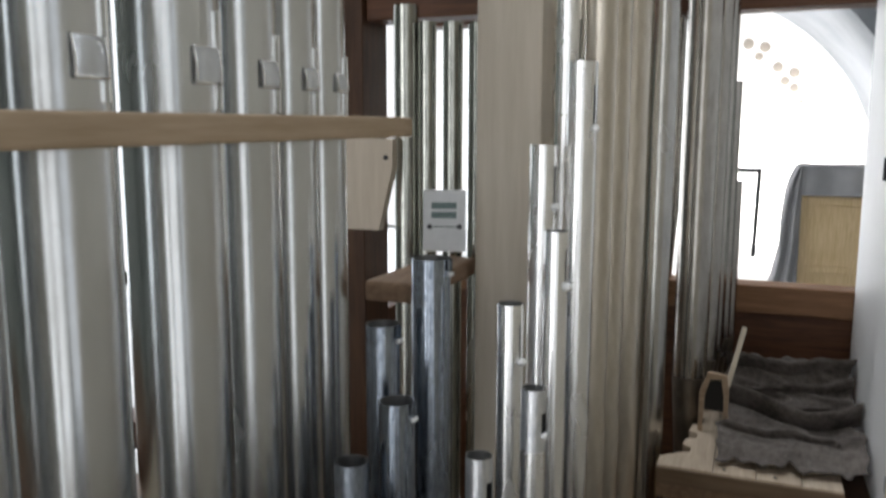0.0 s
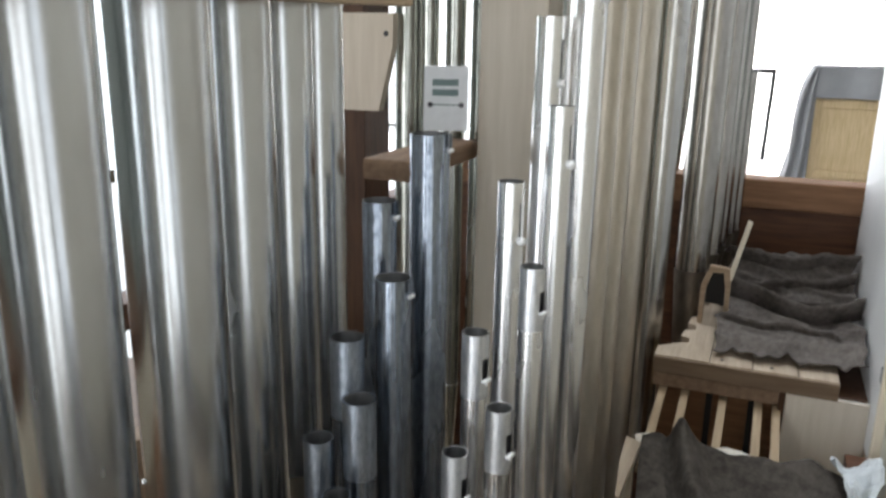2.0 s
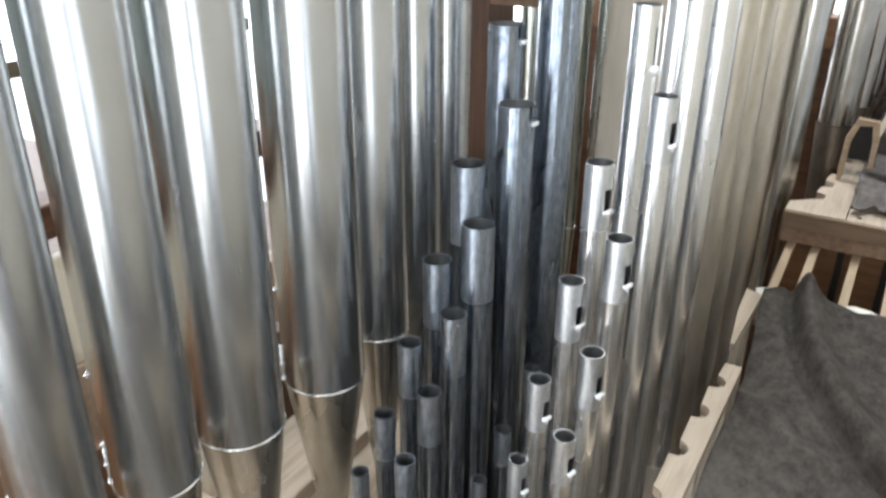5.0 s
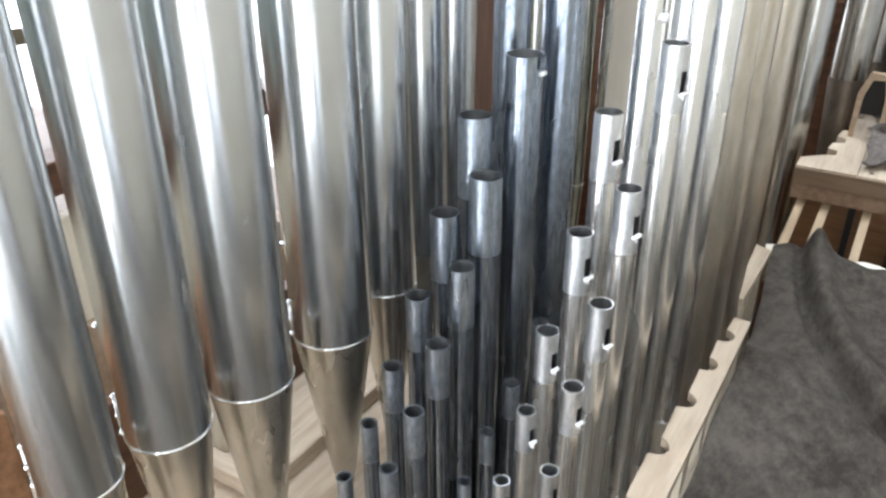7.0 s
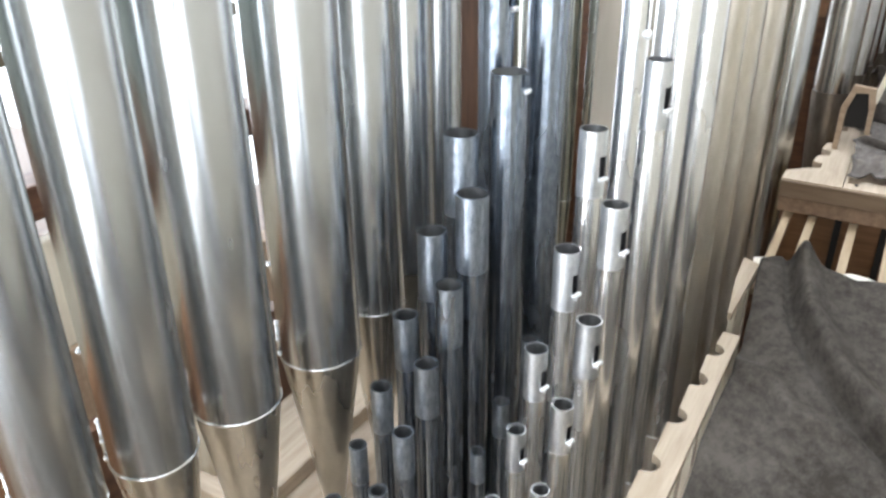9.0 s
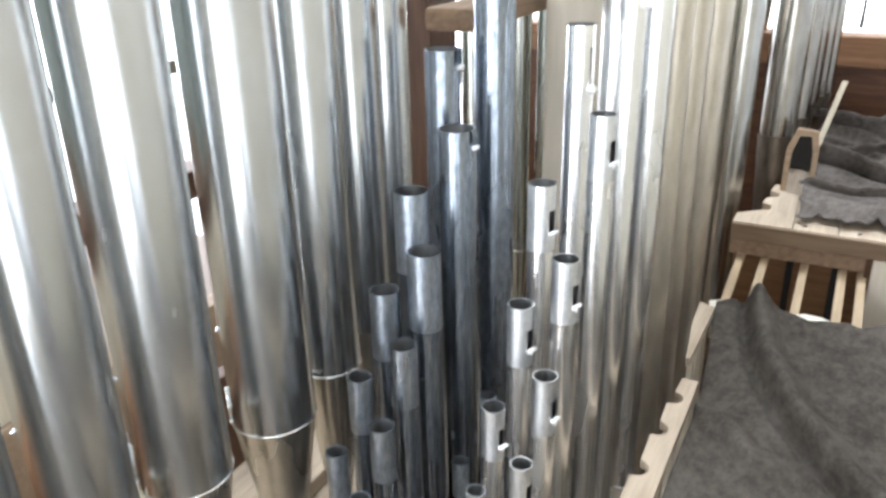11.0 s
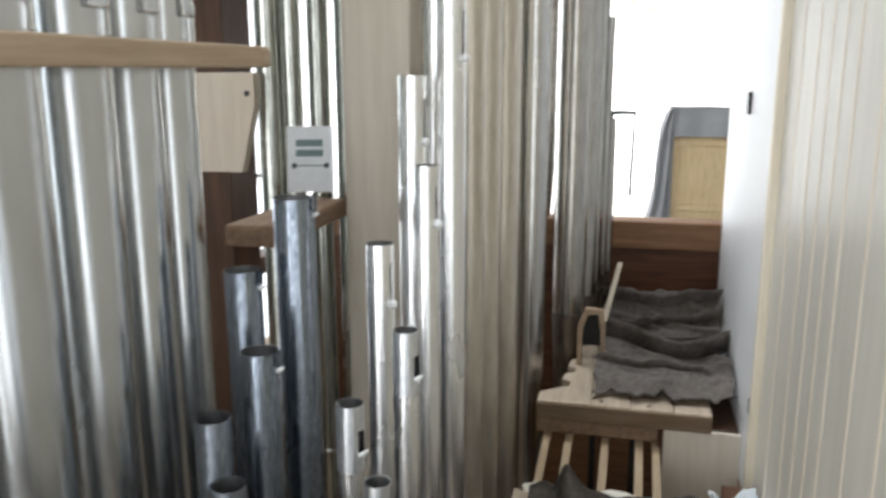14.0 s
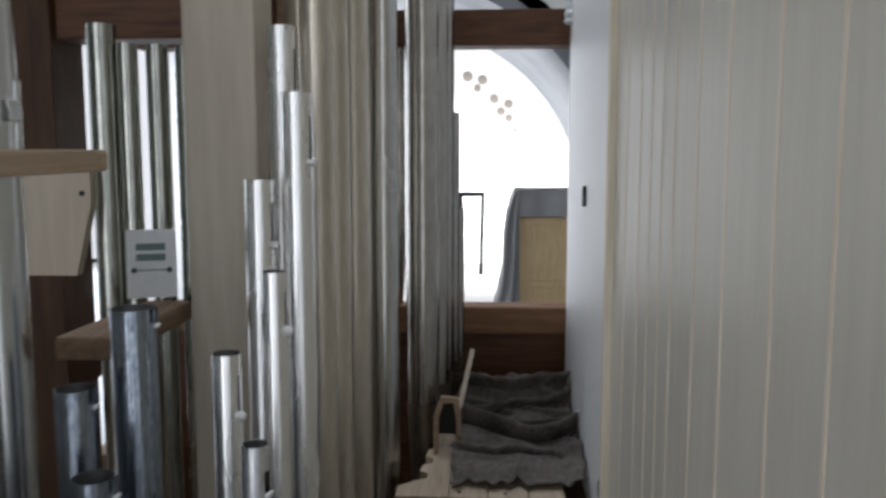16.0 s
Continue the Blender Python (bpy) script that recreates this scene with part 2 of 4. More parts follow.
def tube_between(a, b, r, n=10, bm=None):
    bm = bm or bmesh.new()
    a, b = Vector(a), Vector(b)
    turn = (b - a).to_track_quat("Z", "Y").to_matrix().to_4x4()
    bmesh.ops.create_cone(bm, cap_ends=True, segments=n, radius1=r, radius2=r, depth=(b - a).length, matrix=Matrix.Translation((a + b) / 2) @ turn)
    return bm


# ---- pipes ----
TOE, HIGH_TOE = 0.30, 0.56


def organ_pipe(x, y, top, r, joint, metal, label, group, slot=0.0, toe=TOE, wall=0.0013, tab=0.0, foot_metal=None, turn=0.0, n=36, ring=True, band=None, hook=False, lugs=0.0):
    """A flue pipe standing at (x, y): conical foot, soldered joint, open body. slot: length of the tuning slot, tab: width of the flap below a large slot."""
    p = thing("organ_pipe", pose(x, y, toe, 0, 0, turn), label, "organ pipe", group)
    j, t = joint - toe, top - toe
    if slot:
        s1 = t - slot * (1.15 if band else 0.9) * r / 0.015
        s0 = s1 - slot * (1.0 if band else 1.6) * r / 0.015
        half = 4 if band else 1
        zs = (j, s0, s1, t)
        gap = lambda i, k: i == 1 and k < half
    else:
        zs, gap = (j, t), None
    bm = lathe([(r, z) for z in zs], n, skip=gap)
    ri = r - wall
    # the rolled rim closes outer and inner wall
    rim = [bm.verts.new((rr * math.cos(2 * math.pi * k / n), rr * math.sin(2 * math.pi * k / n), t + 0.0004)) for rr in (r, ri) for k in range(n)]
    for k in range(n):
        bm.faces.new((rim[k], rim[(k + 1) % n], rim[n + (k + 1) % n], rim[n + k]))
    part("body", bm, metal, p, smooth=True)
    # Inner wall takes a darker metal, standing in for shade inside.
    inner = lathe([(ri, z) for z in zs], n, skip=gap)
    part("inner_wall", inner, INSIDE_SHADE, p, smooth=True)
    toe_r = max(0.004, r * 0.22)
    part("foot", lathe([(toe_r, 0.0), (toe_r * 1.25, 0.006), (r * 0.985, j - 0.001)], n, close=True), foot_metal or metal, p, smooth=True)
    if ring:
        part("joint_ring", lathe([(r * 0.985, j - 0.0018), (r + 0.0010, j - 0.0012), (r + 0.0013, j), (r + 0.0010, j + 0.0012), (r * 0.99, j + 0.0018)], n), SOLDER, p, "bright soldered seam", smooth=True)
    # A paler mottled coat round the top of the body.
    if band:
        h = 5.0 * r
        rs = r + 0.0004
        cut = [min(t - h, s0 - 0.01), s0, s1, t + 0.0004] if slot else [t - h, t + 0.0004]
        coat = lathe([(rs, z) for z in cut], n, skip=gap)
        part("tuning_sleeve", coat, band, p, "mottled grey strip round the pipe top", smooth=True)
    if slot and not tab:
        # the tongue cut from the slot is rolled up at its foot
        curl = bmesh.new()
        mid = math.radians(5 * half)
        out, side = Vector((math.cos(mid), math.sin(mid), 0)), Vector((-math.sin(mid), math.cos(mid), 0))
        foot_of = out * (r + 0.0022) + Vector((0, 0, s0 - 0.0015))
        if half == 1:
            bmesh.ops.create_uvsphere(curl, u_segments=12, v_segments=8, radius=0.0062, matrix=Matrix.Translation(foot_of + out * 0.001 - Vector((0, 0, 0.003))))
        else:
            tube_between(foot_of - side * r * 0.42, foot_of + side * r * 0.42, 0.0028, 10, curl)
        tube_between(foot_of - Vector((0, 0, 0.007)), foot_of, 0.0015, 8, curl)
        part("tuning_curl", curl, FLAP_PALED, p, "bright rolled tuning tongue", smooth=True)
    if hook:
        # a strip cut at the rim, bent outwards in a bow and rolled at its end
        strip = bmesh.new()
        rows = []
        for k in range(9):
            a = math.pi * k / 8
            out_by, up_by = r - 0.001 + 0.0048 * min(1.0, k / 3), t + 0.003 * math.sin(min(a * 1.6, math.pi)) - 0.019 * (k / 8) ** 2
            rows.append([strip.verts.new((out_by, side, up_by)) for side in (-0.0045, 0.0045)])
        for a, b in zip(rows, rows[1:]):
            strip.faces.new((a[0], a[1], b[1], b[0]))
        bmesh.ops.solidify(strip, geom=strip.faces[:], thickness=0.0007)
        part("tuning_tongue", strip, metal, p, smooth=True)
        loop = bmesh.new()
        tube_between((r + 0.0036, -0.0048, t - 0.0205), (r + 0.0036, 0.0048, t - 0.0205), 0.0030, 12, loop)
        part("tuning_curl", loop, FLAP_PALED, p, "small bright rolled end of the tuning tongue", smooth=True)
    if lugs:
        side = math.radians(lugs)
        at = Vector((math.cos(side), math.sin(side), 0)) * (r + 0.0012)
        ear = tube_between(at + Vector((0, 0, j + 0.004)), at + Vector((0, 0, j + 0.052)), 0.0016, 8)
        for h in (0.006, 0.028, 0.052):
            bmesh.ops.create_icosphere(ear, subdivisions=2, radius=0.0034, matrix=Matrix.Translation(at + Vector((0, 0, j + h))))
        part("mouth_ear", ear, SOLDER, p, "bright soldered ear beside the mouth", smooth=True)
        knob = bmesh.new()
        bmesh.ops.create_icosphere(knob, subdivisions=2, radius=0.0036, matrix=Matrix.Translation(at + Vector((0, 0, j + 0.135))))
        part("solder_drop", knob, SOLDER, p, "bright drop of solder on the seam", smooth=True)
    if tab:
        s0 = 1.550 + 0.03 * (y - 0.526) - toe
        lip = bmesh.new()
        # a plate bent outwards at its foot, its sides turned up into bright rims
        x0, high = r * 0.97 + 0.002, tab * 1.1
        bow = lambda k: 0.0022 * math.sin(math.pi * k / 8) + 0.004 * (1 - k / 8)
        rows = [[lip.verts.new((x0 + bow(k), tab * (u - 0.5), s0 + 0.001 + high * k / 8)) for u in (0.0, 0.5, 1.0)] for k in range(9)]
        for a, b in zip(rows, rows[1:]):
            for k in (0, 1):
                lip.faces.new((a[k], a[k + 1], b[k + 1], b[k]))
        bmesh.ops.solidify(lip, geom=lip.faces[:], thickness=0.001)
        flap = part("tuning_flap", lip, FLAP_PALED, p, "bright rolled tuning flap", smooth=True)
        for u in (-0.5, 0.5):
            rim = bmesh.new()
            for k in range(8):
                tube_between((x0 + bow(k), tab * u, s0 + 0.001 + high * k / 8), (x0 + bow(k + 1), tab * u, s0 + 0.001 + high * (k + 1) / 8), 0.0014, 8, rim)
            part("rim", rim, SOLDER, flap, "bright turned rim", smooth=True)
        part("rim", tube_between((x0 + bow(0), -tab * 0.5, s0 + 0.001), (x0 + bow(0), tab * 0.5, s0 + 0.001), 0.0014, 8), SOLDER, flap, "bright turned rim", smooth=True)
        part("slot_edge", box(x0 - 0.004, x0 + 0.0022, tab * 0.5 + 0.0015, tab * 0.5 + 0.0035, 1.53 - toe, s0 + tab * 2.3, 0.0006), BRIGHT_TIN, p, "bright bent edge of the tuning slot")
    return p


# ---- the large structure ----
# Unseen nave and loft floors added, dark so the pipes mirror them dimly.
solid("nave_floor", box(-6.3, 5.3, -4.3, -1.3, -3.1, -3.0), NAVE_STONE, "unseen dark floor of a nave added below the loft", "floor", "structure")
solid("loft_edge", box(-6.0, 5.0, -1.3, -1.25, -3.0, -0.121), PLASTER, "unseen white front of the added loft edge", "wall", "structure")
solid("loft_floor", box(-6.0, 5.0, -1.3, 2.6, -0.12, 0.0), LOFT_BOARDS, "unseen dark brown loft floor, toned for pipe reflections", "floor", "structure")
solid("bay_floor", box(-6.0, 5.0, 2.6, 12.0, -0.12, 0.0), STONE, "pale grey stone slab floor of the bay", "floor", "structure")
SILL = -1.05
# Roof opening made up; its lamp brightens passage, felt and door.
TOP_X, TOP_Y = (-1.3, 0.15), (1.5, 3.3)
bm = box(-6.3, TOP_X[0], -4.3, 8.5, 5.0, 5.2)
box(TOP_X[1], 5.3, -4.3, 8.5, 5.0, 5.2, bm=bm)
box(TOP_X[0], TOP_X[1], -4.3, TOP_Y[0], 5.0, 5.2, bm=bm)
box(TOP_X[0], TOP_X[1], TOP_Y[1], 8.5, 5.0, 5.2, bm=bm)
solid("ceiling", bm, PLASTER, "unseen plain white ceiling with an opening added for light", "ceiling", "structure")
# Unseen wall; its window is added for a streak on the pipes.
bm = box(5.0, 5.3, -1.6, 8.5, -3.0, 5.0)
box(5.0, 5.3, -4.0, -1.6, -3.0, SILL, bm=bm)
box(5.0, 5.3, -4.0, -1.6, 3.8, 5.0, bm=bm)
solid("backdrop_sky_east", box(5.6, 5.62, -4.6, -1.0, -3.0, 4.4), DIM_PANEL, "unseen dim glowing panel outside the added side window", "sky", "structure")
solid("wall_east", bm, DIM_WALL, "unseen dim grey-green side wall with an added window", "wall", "structure")
# Unseen windows, placed and weighted to fit the highlights on the pipes.
REAR_WINDOWS = ((-3.2, -0.9, 1.0), (-0.2, 1.2, 0.95), (1.7, 3.7, 0.68))
bm, at = bmesh.new(), -6.0
for x0, x1, _ in REAR_WINDOWS + ((5.0, 5.0, 0),):
    box(at, x0, -4.3, -4.0, -3.0, 5.0, bm=bm)
    if x1 > x0:
        box(x0, x1, -4.3, -4.0, -3.0, SILL, bm=bm)
        box(x0, x1, -4.3, -4.0, 3.8, 5.0, bm=bm)
    at = x1
solid("wall_back", bm, DIM_WALL, "unseen dim grey-green back wall", "wall", "structure")
WINDOWS = ((2.6, 8.3),)


def window_wall():
    bm = bmesh.new()
    at = -4.0
    for y0, y1 in WINDOWS + ((8.5, 8.5),):
        box(-6.3, -6.0, at, y0, -3.0, 5.0, bm=bm)
        if y1 > y0:
            box(-6.3, -6.0, y0, y1, 4.9, 5.0, bm=bm)
        at = y1
    return bm


solid("backdrop_sky", box(-6.62, -6.6, -4.0, 12.0, 0.0, 5.0), OVERCAST, "bright overcast sky outside the tall windows", "sky", "structure")
# Unseen glowing panels added; the brighter one strengthens the pipe highlights.
solid("backdrop_sky_back", box(-6.0, 5.0, -4.62, -4.6, -3.0, 4.4), DIM_PANEL, "unseen dim glowing panel outside the back windows", "sky", "structure")
solid("backdrop_bright", box(-3.8, -0.6, -4.58, -4.56, -3.0, 4.4), BRIGHT_PANEL, "unseen glowing panel for highlights on the pipes", "sky", "structure")
solid("wall_windows", window_wall(), DIM_WALL, "window wall in a muted grey-green, tall openings", "wall", "structure")

# the vaulted bay beyond the organ: end wall, side walls, barrel vault and its front arch
BAY_X, BAY_Z, BAY_R = -1.2, 0.90, 2.63
# Glowing panel added so the gap beside the back pipes reads white.
solid("backdrop_sky_far", box(-8.0, -5.0, 12.32, 12.34, 0.0, 5.0), OVERCAST, "glowing panel whitening the gap beside the back pipes", "sky", "structure")
solid("wall_far", box(-5.0, 5.0, 12.0, 12.3, 0.0, 5.0), PLASTER, "bright white plastered end wall with painted roundels", "wall", "structure")
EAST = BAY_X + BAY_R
# The low opening in this wall is made up for the bay lamp.
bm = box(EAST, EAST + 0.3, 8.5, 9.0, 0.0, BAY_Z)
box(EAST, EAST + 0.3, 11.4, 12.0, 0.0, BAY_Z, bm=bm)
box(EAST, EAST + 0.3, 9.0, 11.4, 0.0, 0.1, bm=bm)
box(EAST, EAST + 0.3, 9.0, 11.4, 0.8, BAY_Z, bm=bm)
solid("wall_bay_east", bm, PLASTER, "white side wall of the bay with an added low lamp opening", "wall", "structure")


# The arc stops short, leaving an invented west opening for light.
def bay_vault():
    bm = bmesh.new()
    n = 40
    rows = []
    for d in (0.0, 0.3):
        for y in (8.5, 12.0):
            rows.append([bm.verts.new((BAY_X + (BAY_R + d) * math.cos(2.1 * k / n), y, BAY_Z + (BAY_R + d) * math.sin(2.1 * k / n))) for k in range(n + 1)])
    for k in range(n):
        for u, v in ((0, 1), (2, 3), (0, 2), (1, 3)):
            bm.faces.new((rows[u][k], rows[u][k + 1], rows[v][k + 1], rows[v][k]))
    return bm


solid("ceiling_vault", bay_vault(), VAULT_DIMMED, "barrel vault of the bay, base dimmed against its lamp", "ceiling", "structure")


def arch_wall():
    bm = bmesh.new()
    n = 40
    arch = [(BAY_X + (BAY_R + 0.15) * math.cos(2.1 * k / n), BAY_Z + (BAY_R + 0.15) * math.sin(2.1 * k / n)) for k in range(n + 1)]
    for y in (8.5, 8.6):
        low = [bm.verts.new((x, y, z)) for x, z in arch]
        high = [bm.verts.new((x, y, 5.0)) for x, z in arch]
        for k in range(n):
            bm.faces.new((low[k], low[k + 1], high[k + 1], high[k]))
    box(BAY_X + BAY_R + 0.151, 5.0, 8.5, 8.6, 0.0, 5.0, bm=bm)
    return bm


solid("wall_arch", arch_wall(), PLASTER, "white plastered wall over the bay's arch", "wall", "structure")
for x, z, r in ((-0.249, 2.815, 0.075), (-0.032, 2.763, 0.072), (-0.107, 2.639, 0.058), (0.147, 2.485, 0.070), (0.359, 2.406, 0.070), (0.247, 2.298, 0.065), (0.366, 2.20, 0.062), (0.466, 2.017, 0.032)):
    bm = bmesh.new()
    bmesh.ops.create_cone(bm, cap_ends=True, segments=24, radius1=r, radius2=r * 0.96, depth=0.012)
    solid("roundel", bm, MEDAL, "small brown painted roundel on the white wall", "roundel", group="roundels under the arch", m=pose(x, 11.994, z, 90))

for y0, y1 in WINDOWS:
    window_light("daylight", look((-6.02, (y0 + y1) / 2, 2.5), (0, (y0 + y1) / 2, 2.5)), y1 - y0, 4.7, LEFT * (y1 - y0) * 4.7, (0.82, 0.90, 1.0))
# Added area lamp overhead; no roof light is known here.
window_light("fill_top", pose(sum(TOP_X) / 2, sum(TOP_Y) / 2, 5.05), TOP_X[1] - TOP_X[0], TOP_Y[1] - TOP_Y[0], TOP * 2.75, (0.82, 0.90, 1.0))
# Added lamp at the bay's invented west opening; brightens door and end wall.
window_light("fill_side", look((-5.98, 10.25, 1.6), (0, 9.0, 1.6)), 3.3, 3.0, SIDE * 3.3 * 3.0, (0.82, 0.90, 1.0))
# Added area lamp with no known source; brightens the bay's end wall.
window_light("fill_bay", look((EAST - 0.02, 10.2, 0.45), (0.4, 11.1, 0.95)), 2.2, 0.6, BAY, (1.0, 1.0, 1.0))
# Added lamp in the made-up east window, for the pipes' second streak.
window_light("fill_east", look((4.97, -2.8, (3.8 + SILL) / 2), (0, -2.0, (3.8 + SILL) / 2)), 2.3, 3.8 - SILL, REAR * 0.42 * 2.3 * (3.8 - SILL), (0.84, 0.91, 1.0))
# Each share is weighted by the highlight wanted on the pipes.
for x0, x1, share in REAR_WINDOWS:
    window_light("daylight_back", look(((x0 + x1) / 2, -3.97, (3.8 + SILL) / 2), ((x0 + x1) / 2, 0, (3.8 + SILL) / 2)), x1 - x0, 3.8 - SILL, REAR * share * (x1 - x0) * (3.8 - SILL), (0.92, 0.955, 1.0))

# the organ case round the passage

solid("case_side", box(-1.04, -1.0, -1.0, 2.36, 0.0, 0.74, 0.004), OLD_PINE, "brown pine lower side of the organ case", "wall", "structure")
solid("case_side_board", box(-1.03, -1.005, -1.0, 0.69, 0.742, 0.918, 0.003), PINE_UP, "pale pine board along the case side", "panel", "structure")
solid("case_side_rail", box(-1.05, -0.99, -1.0, 2.36, 0.958, 1.008, 0.004), BROWN_Y, "red-brown rail along the case side", "rail", "structure")

# pale border boards on the high chest behind the feet
solid("chest_border", box(-0.690, -0.652, 0.606, 1.30, HIGH_TOE + 0.0005, HIGH_TOE + 0.030, 0.003), PINE, "pale bevelled border board on the windchest", "trim", "structure")
solid("chest_border_cross", box(-0.805, -0.652, 0.575, 0.605, HIGH_TOE + 0.0005, HIGH_TOE + 0.030, 0.003), PINE_X, "pale bevelled border board across the windchest", "trim", "structure")
for y in (0.395, 0.60, 0.70, 0.92, 1.12):
    solid("chest_upright", box(-0.80, -0.776, y, y + 0.06, HIGH_TOE + 0.0005, 0.69, 0.002), PINE_UP, "pale upright board behind the pipe feet", "trim", "structure")
# Dark brown board put in for the shaded openings between the uprights.
solid("chest_back_board", box(-0.835, -0.81, 0.375, 1.40, HIGH_TOE + 0.0005, 0.74, 0.002), BROWN_Y, "dark brown board standing for shaded openings behind the feet", "trim", "structure")
solid("left_rail", box(-0.90, -0.83, 0.10, 0.366, HIGH_TOE + 0.0005, 0.80, 0.004), MID_BROWN, "red-brown stained board beside the large pipes", "panel", "structure")

# organ frame: sill and head beams of the far opening, posts
solid("sill_beam", box(-0.98, 0.30, 2.27, 2.36, 1.028, 1.105, 0.004), MID_BROWN, "warm brown sill beam below the opening", "beam", "structure")
solid("sill_board", box(-0.98, 0.30, 2.295, 2.335, 0.0, 1.0275, 0.003), BROWN_X, "dark red-brown board below the sill beam", "panel", "structure")
solid("head_beam", box(-0.98, 0.30, 2.27, 2.36, 1.838, 1.935, 0.004), BROWN_X, "red-brown stained head beam above the opening", "beam", "structure")
solid("corner_post", box(-0.93, -0.79, 1.50, 1.62, 0.0, 2.6, 0.004), BROWN, "red-brown stained upright frame post", "post", "structure")
solid("top_rail", box(-0.79, -0.30, 1.52, 1.60, 1.745, 2.3, 0.004), BROWN_X, "dark red-brown stained cross rail behind the pipes", "rail", "structure")
solid("rear_post", box(-0.365, -0.29, 1.50, 1.60, TOE, 2.6, 0.004), OLD_PINE, "brown wooden upright behind the cream post", "post", "structure")
solid("windchest_high", box(-0.97, -0.500, 0.05, 1.48, 0.0, HIGH_TOE, 0.004), PINE, "pale pine windchest carrying the large pipes", "windchest", "structure")
solid("windchest_low", box(-0.498, -0.165, 0.05, 2.265, 0.0, TOE, 0.004), PINE, "pale pine windchest carrying the small pipes", "windchest", "structure")
solid("passage_floor", box(-0.163, 0.30, -1.0, 2.27, 0.0, 0.45, 0.004), PASSAGE_BOARDS, "worn grey-brown boards under the passage", "floor", "structure")


def cream_post():
    p = thing("wooden_post", pose(0, 0, 0), "cream painted square wooden post among the pipes", "post", kind="structure")
    part("shaft", box(-0.446, -0.334, 1.25, 1.36, TOE, 2.6, 0.006), CREAM, p)
    return p


cream_post()

# ---- swell box side with its door ----
GROOVES = (1.493, 1.380, 1.268, 1.190, 1.120, 1.052, 0.946, 0.839, 0.707, 0.595, 0.48, 0.36, 0.24, 0.12)


def swell_side():
    s = thing("swell_box_side", pose(0, 0, 0), "white painted tongue and groove boards of the swell box", "panelling", kind="structure")
    part("backing", box(0.2514, 0.30, 0.122, 1.4935, 0.45, 2.6), GROOVE_WOOD, s)
    for a, b in zip(GROOVES[1:], GROOVES):
        part("board", box(0.25, 0.2512, a + 0.0036, b - 0.0036, 0.46, 2.6, 0.0005), WHITE, s)
    part("backing", box(0.2545, 0.30, 1.4936, 2.27, 0.45, 2.6), EDGE_WOOD, s)
    for g in GROOVES[1:-1]:
        part("bead", box(0.2491, 0.2513, g - 0.0031, g + 0.0031, 0.46, 2.6, 0.0008), GROOVE_WOOD, s, "cream bead between the boards")
    part("edge_strip", box(0.236, 0.254, 1.4945, 1.515, 0.70, 2.6, 0.002), STRIP, s, "bare wood edge strip")
    return s


swell_side()
# Unseen block added behind the boards; stops light leaking from the east.
solid("swell_box", box(0.301, 1.25, 0.124, 2.27, 0.0, 2.6, 0.004), OLD_PINE, "unseen plain pine block added behind the swell boards", "cabinet", "structure")


def swell_door():
    d = thing("door_1", pose(0, 0, 0), "smooth white painted swell box door, closed", "door", kind="structure")
    part("leaf", box(0.246, 0.254, 1.517, 2.268, 0.685, 2.6, 0.003), DOOR_WHITE, d)
    part("latch", box(0.238, 0.2455, 1.862, 1.878, 1.415, 1.462, 0.001), IRON, d, "small dark iron latch")
    part("hinge", box(0.2375, 0.2425, 1.50, 1.545, 0.870, 0.898, 0.001), STEEL, d, "grey steel hinge")
    return d


swell_door()

# ---- rack boards beside the passage, platform, battens ----
def rack_board(outline, z, supports, label):
    """A flat board of the given plan outline on thin uprights."""
    b = thing("rack_board", pose(0, 0, 0), label, "rack board", "rack boards along the pipe row")
    bm = bmesh.new()
    f = bm.faces.new([bm.verts.new((px, py, z)) for px, py in outline])
    ext = bmesh.ops.extrude_face_region(bm, geom=[f])
    bmesh.ops.translate(bm, vec=(0, 0, -0.014), verts=[v for v in ext["geom"] if isinstance(v, bmesh.types.BMVert)])
    part("board", bm, PINE, b)
    for x, y in supports:
        part("support", box(x - 0.010, x, y, y + 0.014, 0.451, z - 0.0145, 0.001), PINE_UP, b)
    return b


def notched_edge():
    """Right edge straight, left edge stepping outwards with a notch at each pipe."""
    pts = [(-0.133, 0.30), (-0.132, 1.118), (-0.157, 1.118)]
    y = 1.088
    for c in (1.060, 0.975, 0.880, 0.775, 0.660, 0.54):
        pts += [(-0.157 + 0.035 * (c + 0.018 - 1.118), c + 0.018)]
        pts += [(-0.157 + 0.035 * (c - 1.118) + 0.016 * math.sin(math.pi * k / 6), c + 0.017 * math.cos(math.pi * k / 6)) for k in range(1, 6)]
        pts += [(-0.161 + 0.035 * (c - 0.018 - 1.118), c - 0.018)]
    return pts + [(-0.188, 0.30)]


rack_board(notched_edge(), 0.742, [(-0.137, 0.35 + 0.09 * k) for k in range(9)], "pale pine rack board notched round the pipes")
rack_board([(-0.153, 1.378), (-0.182, 1.392), (-0.178, 1.30), (-0.164, 1.180), (-0.158, 1.180)], 0.742, [(-0.160, 1.335), (-0.162, 1.255)], "short tapering pale pine rack board")


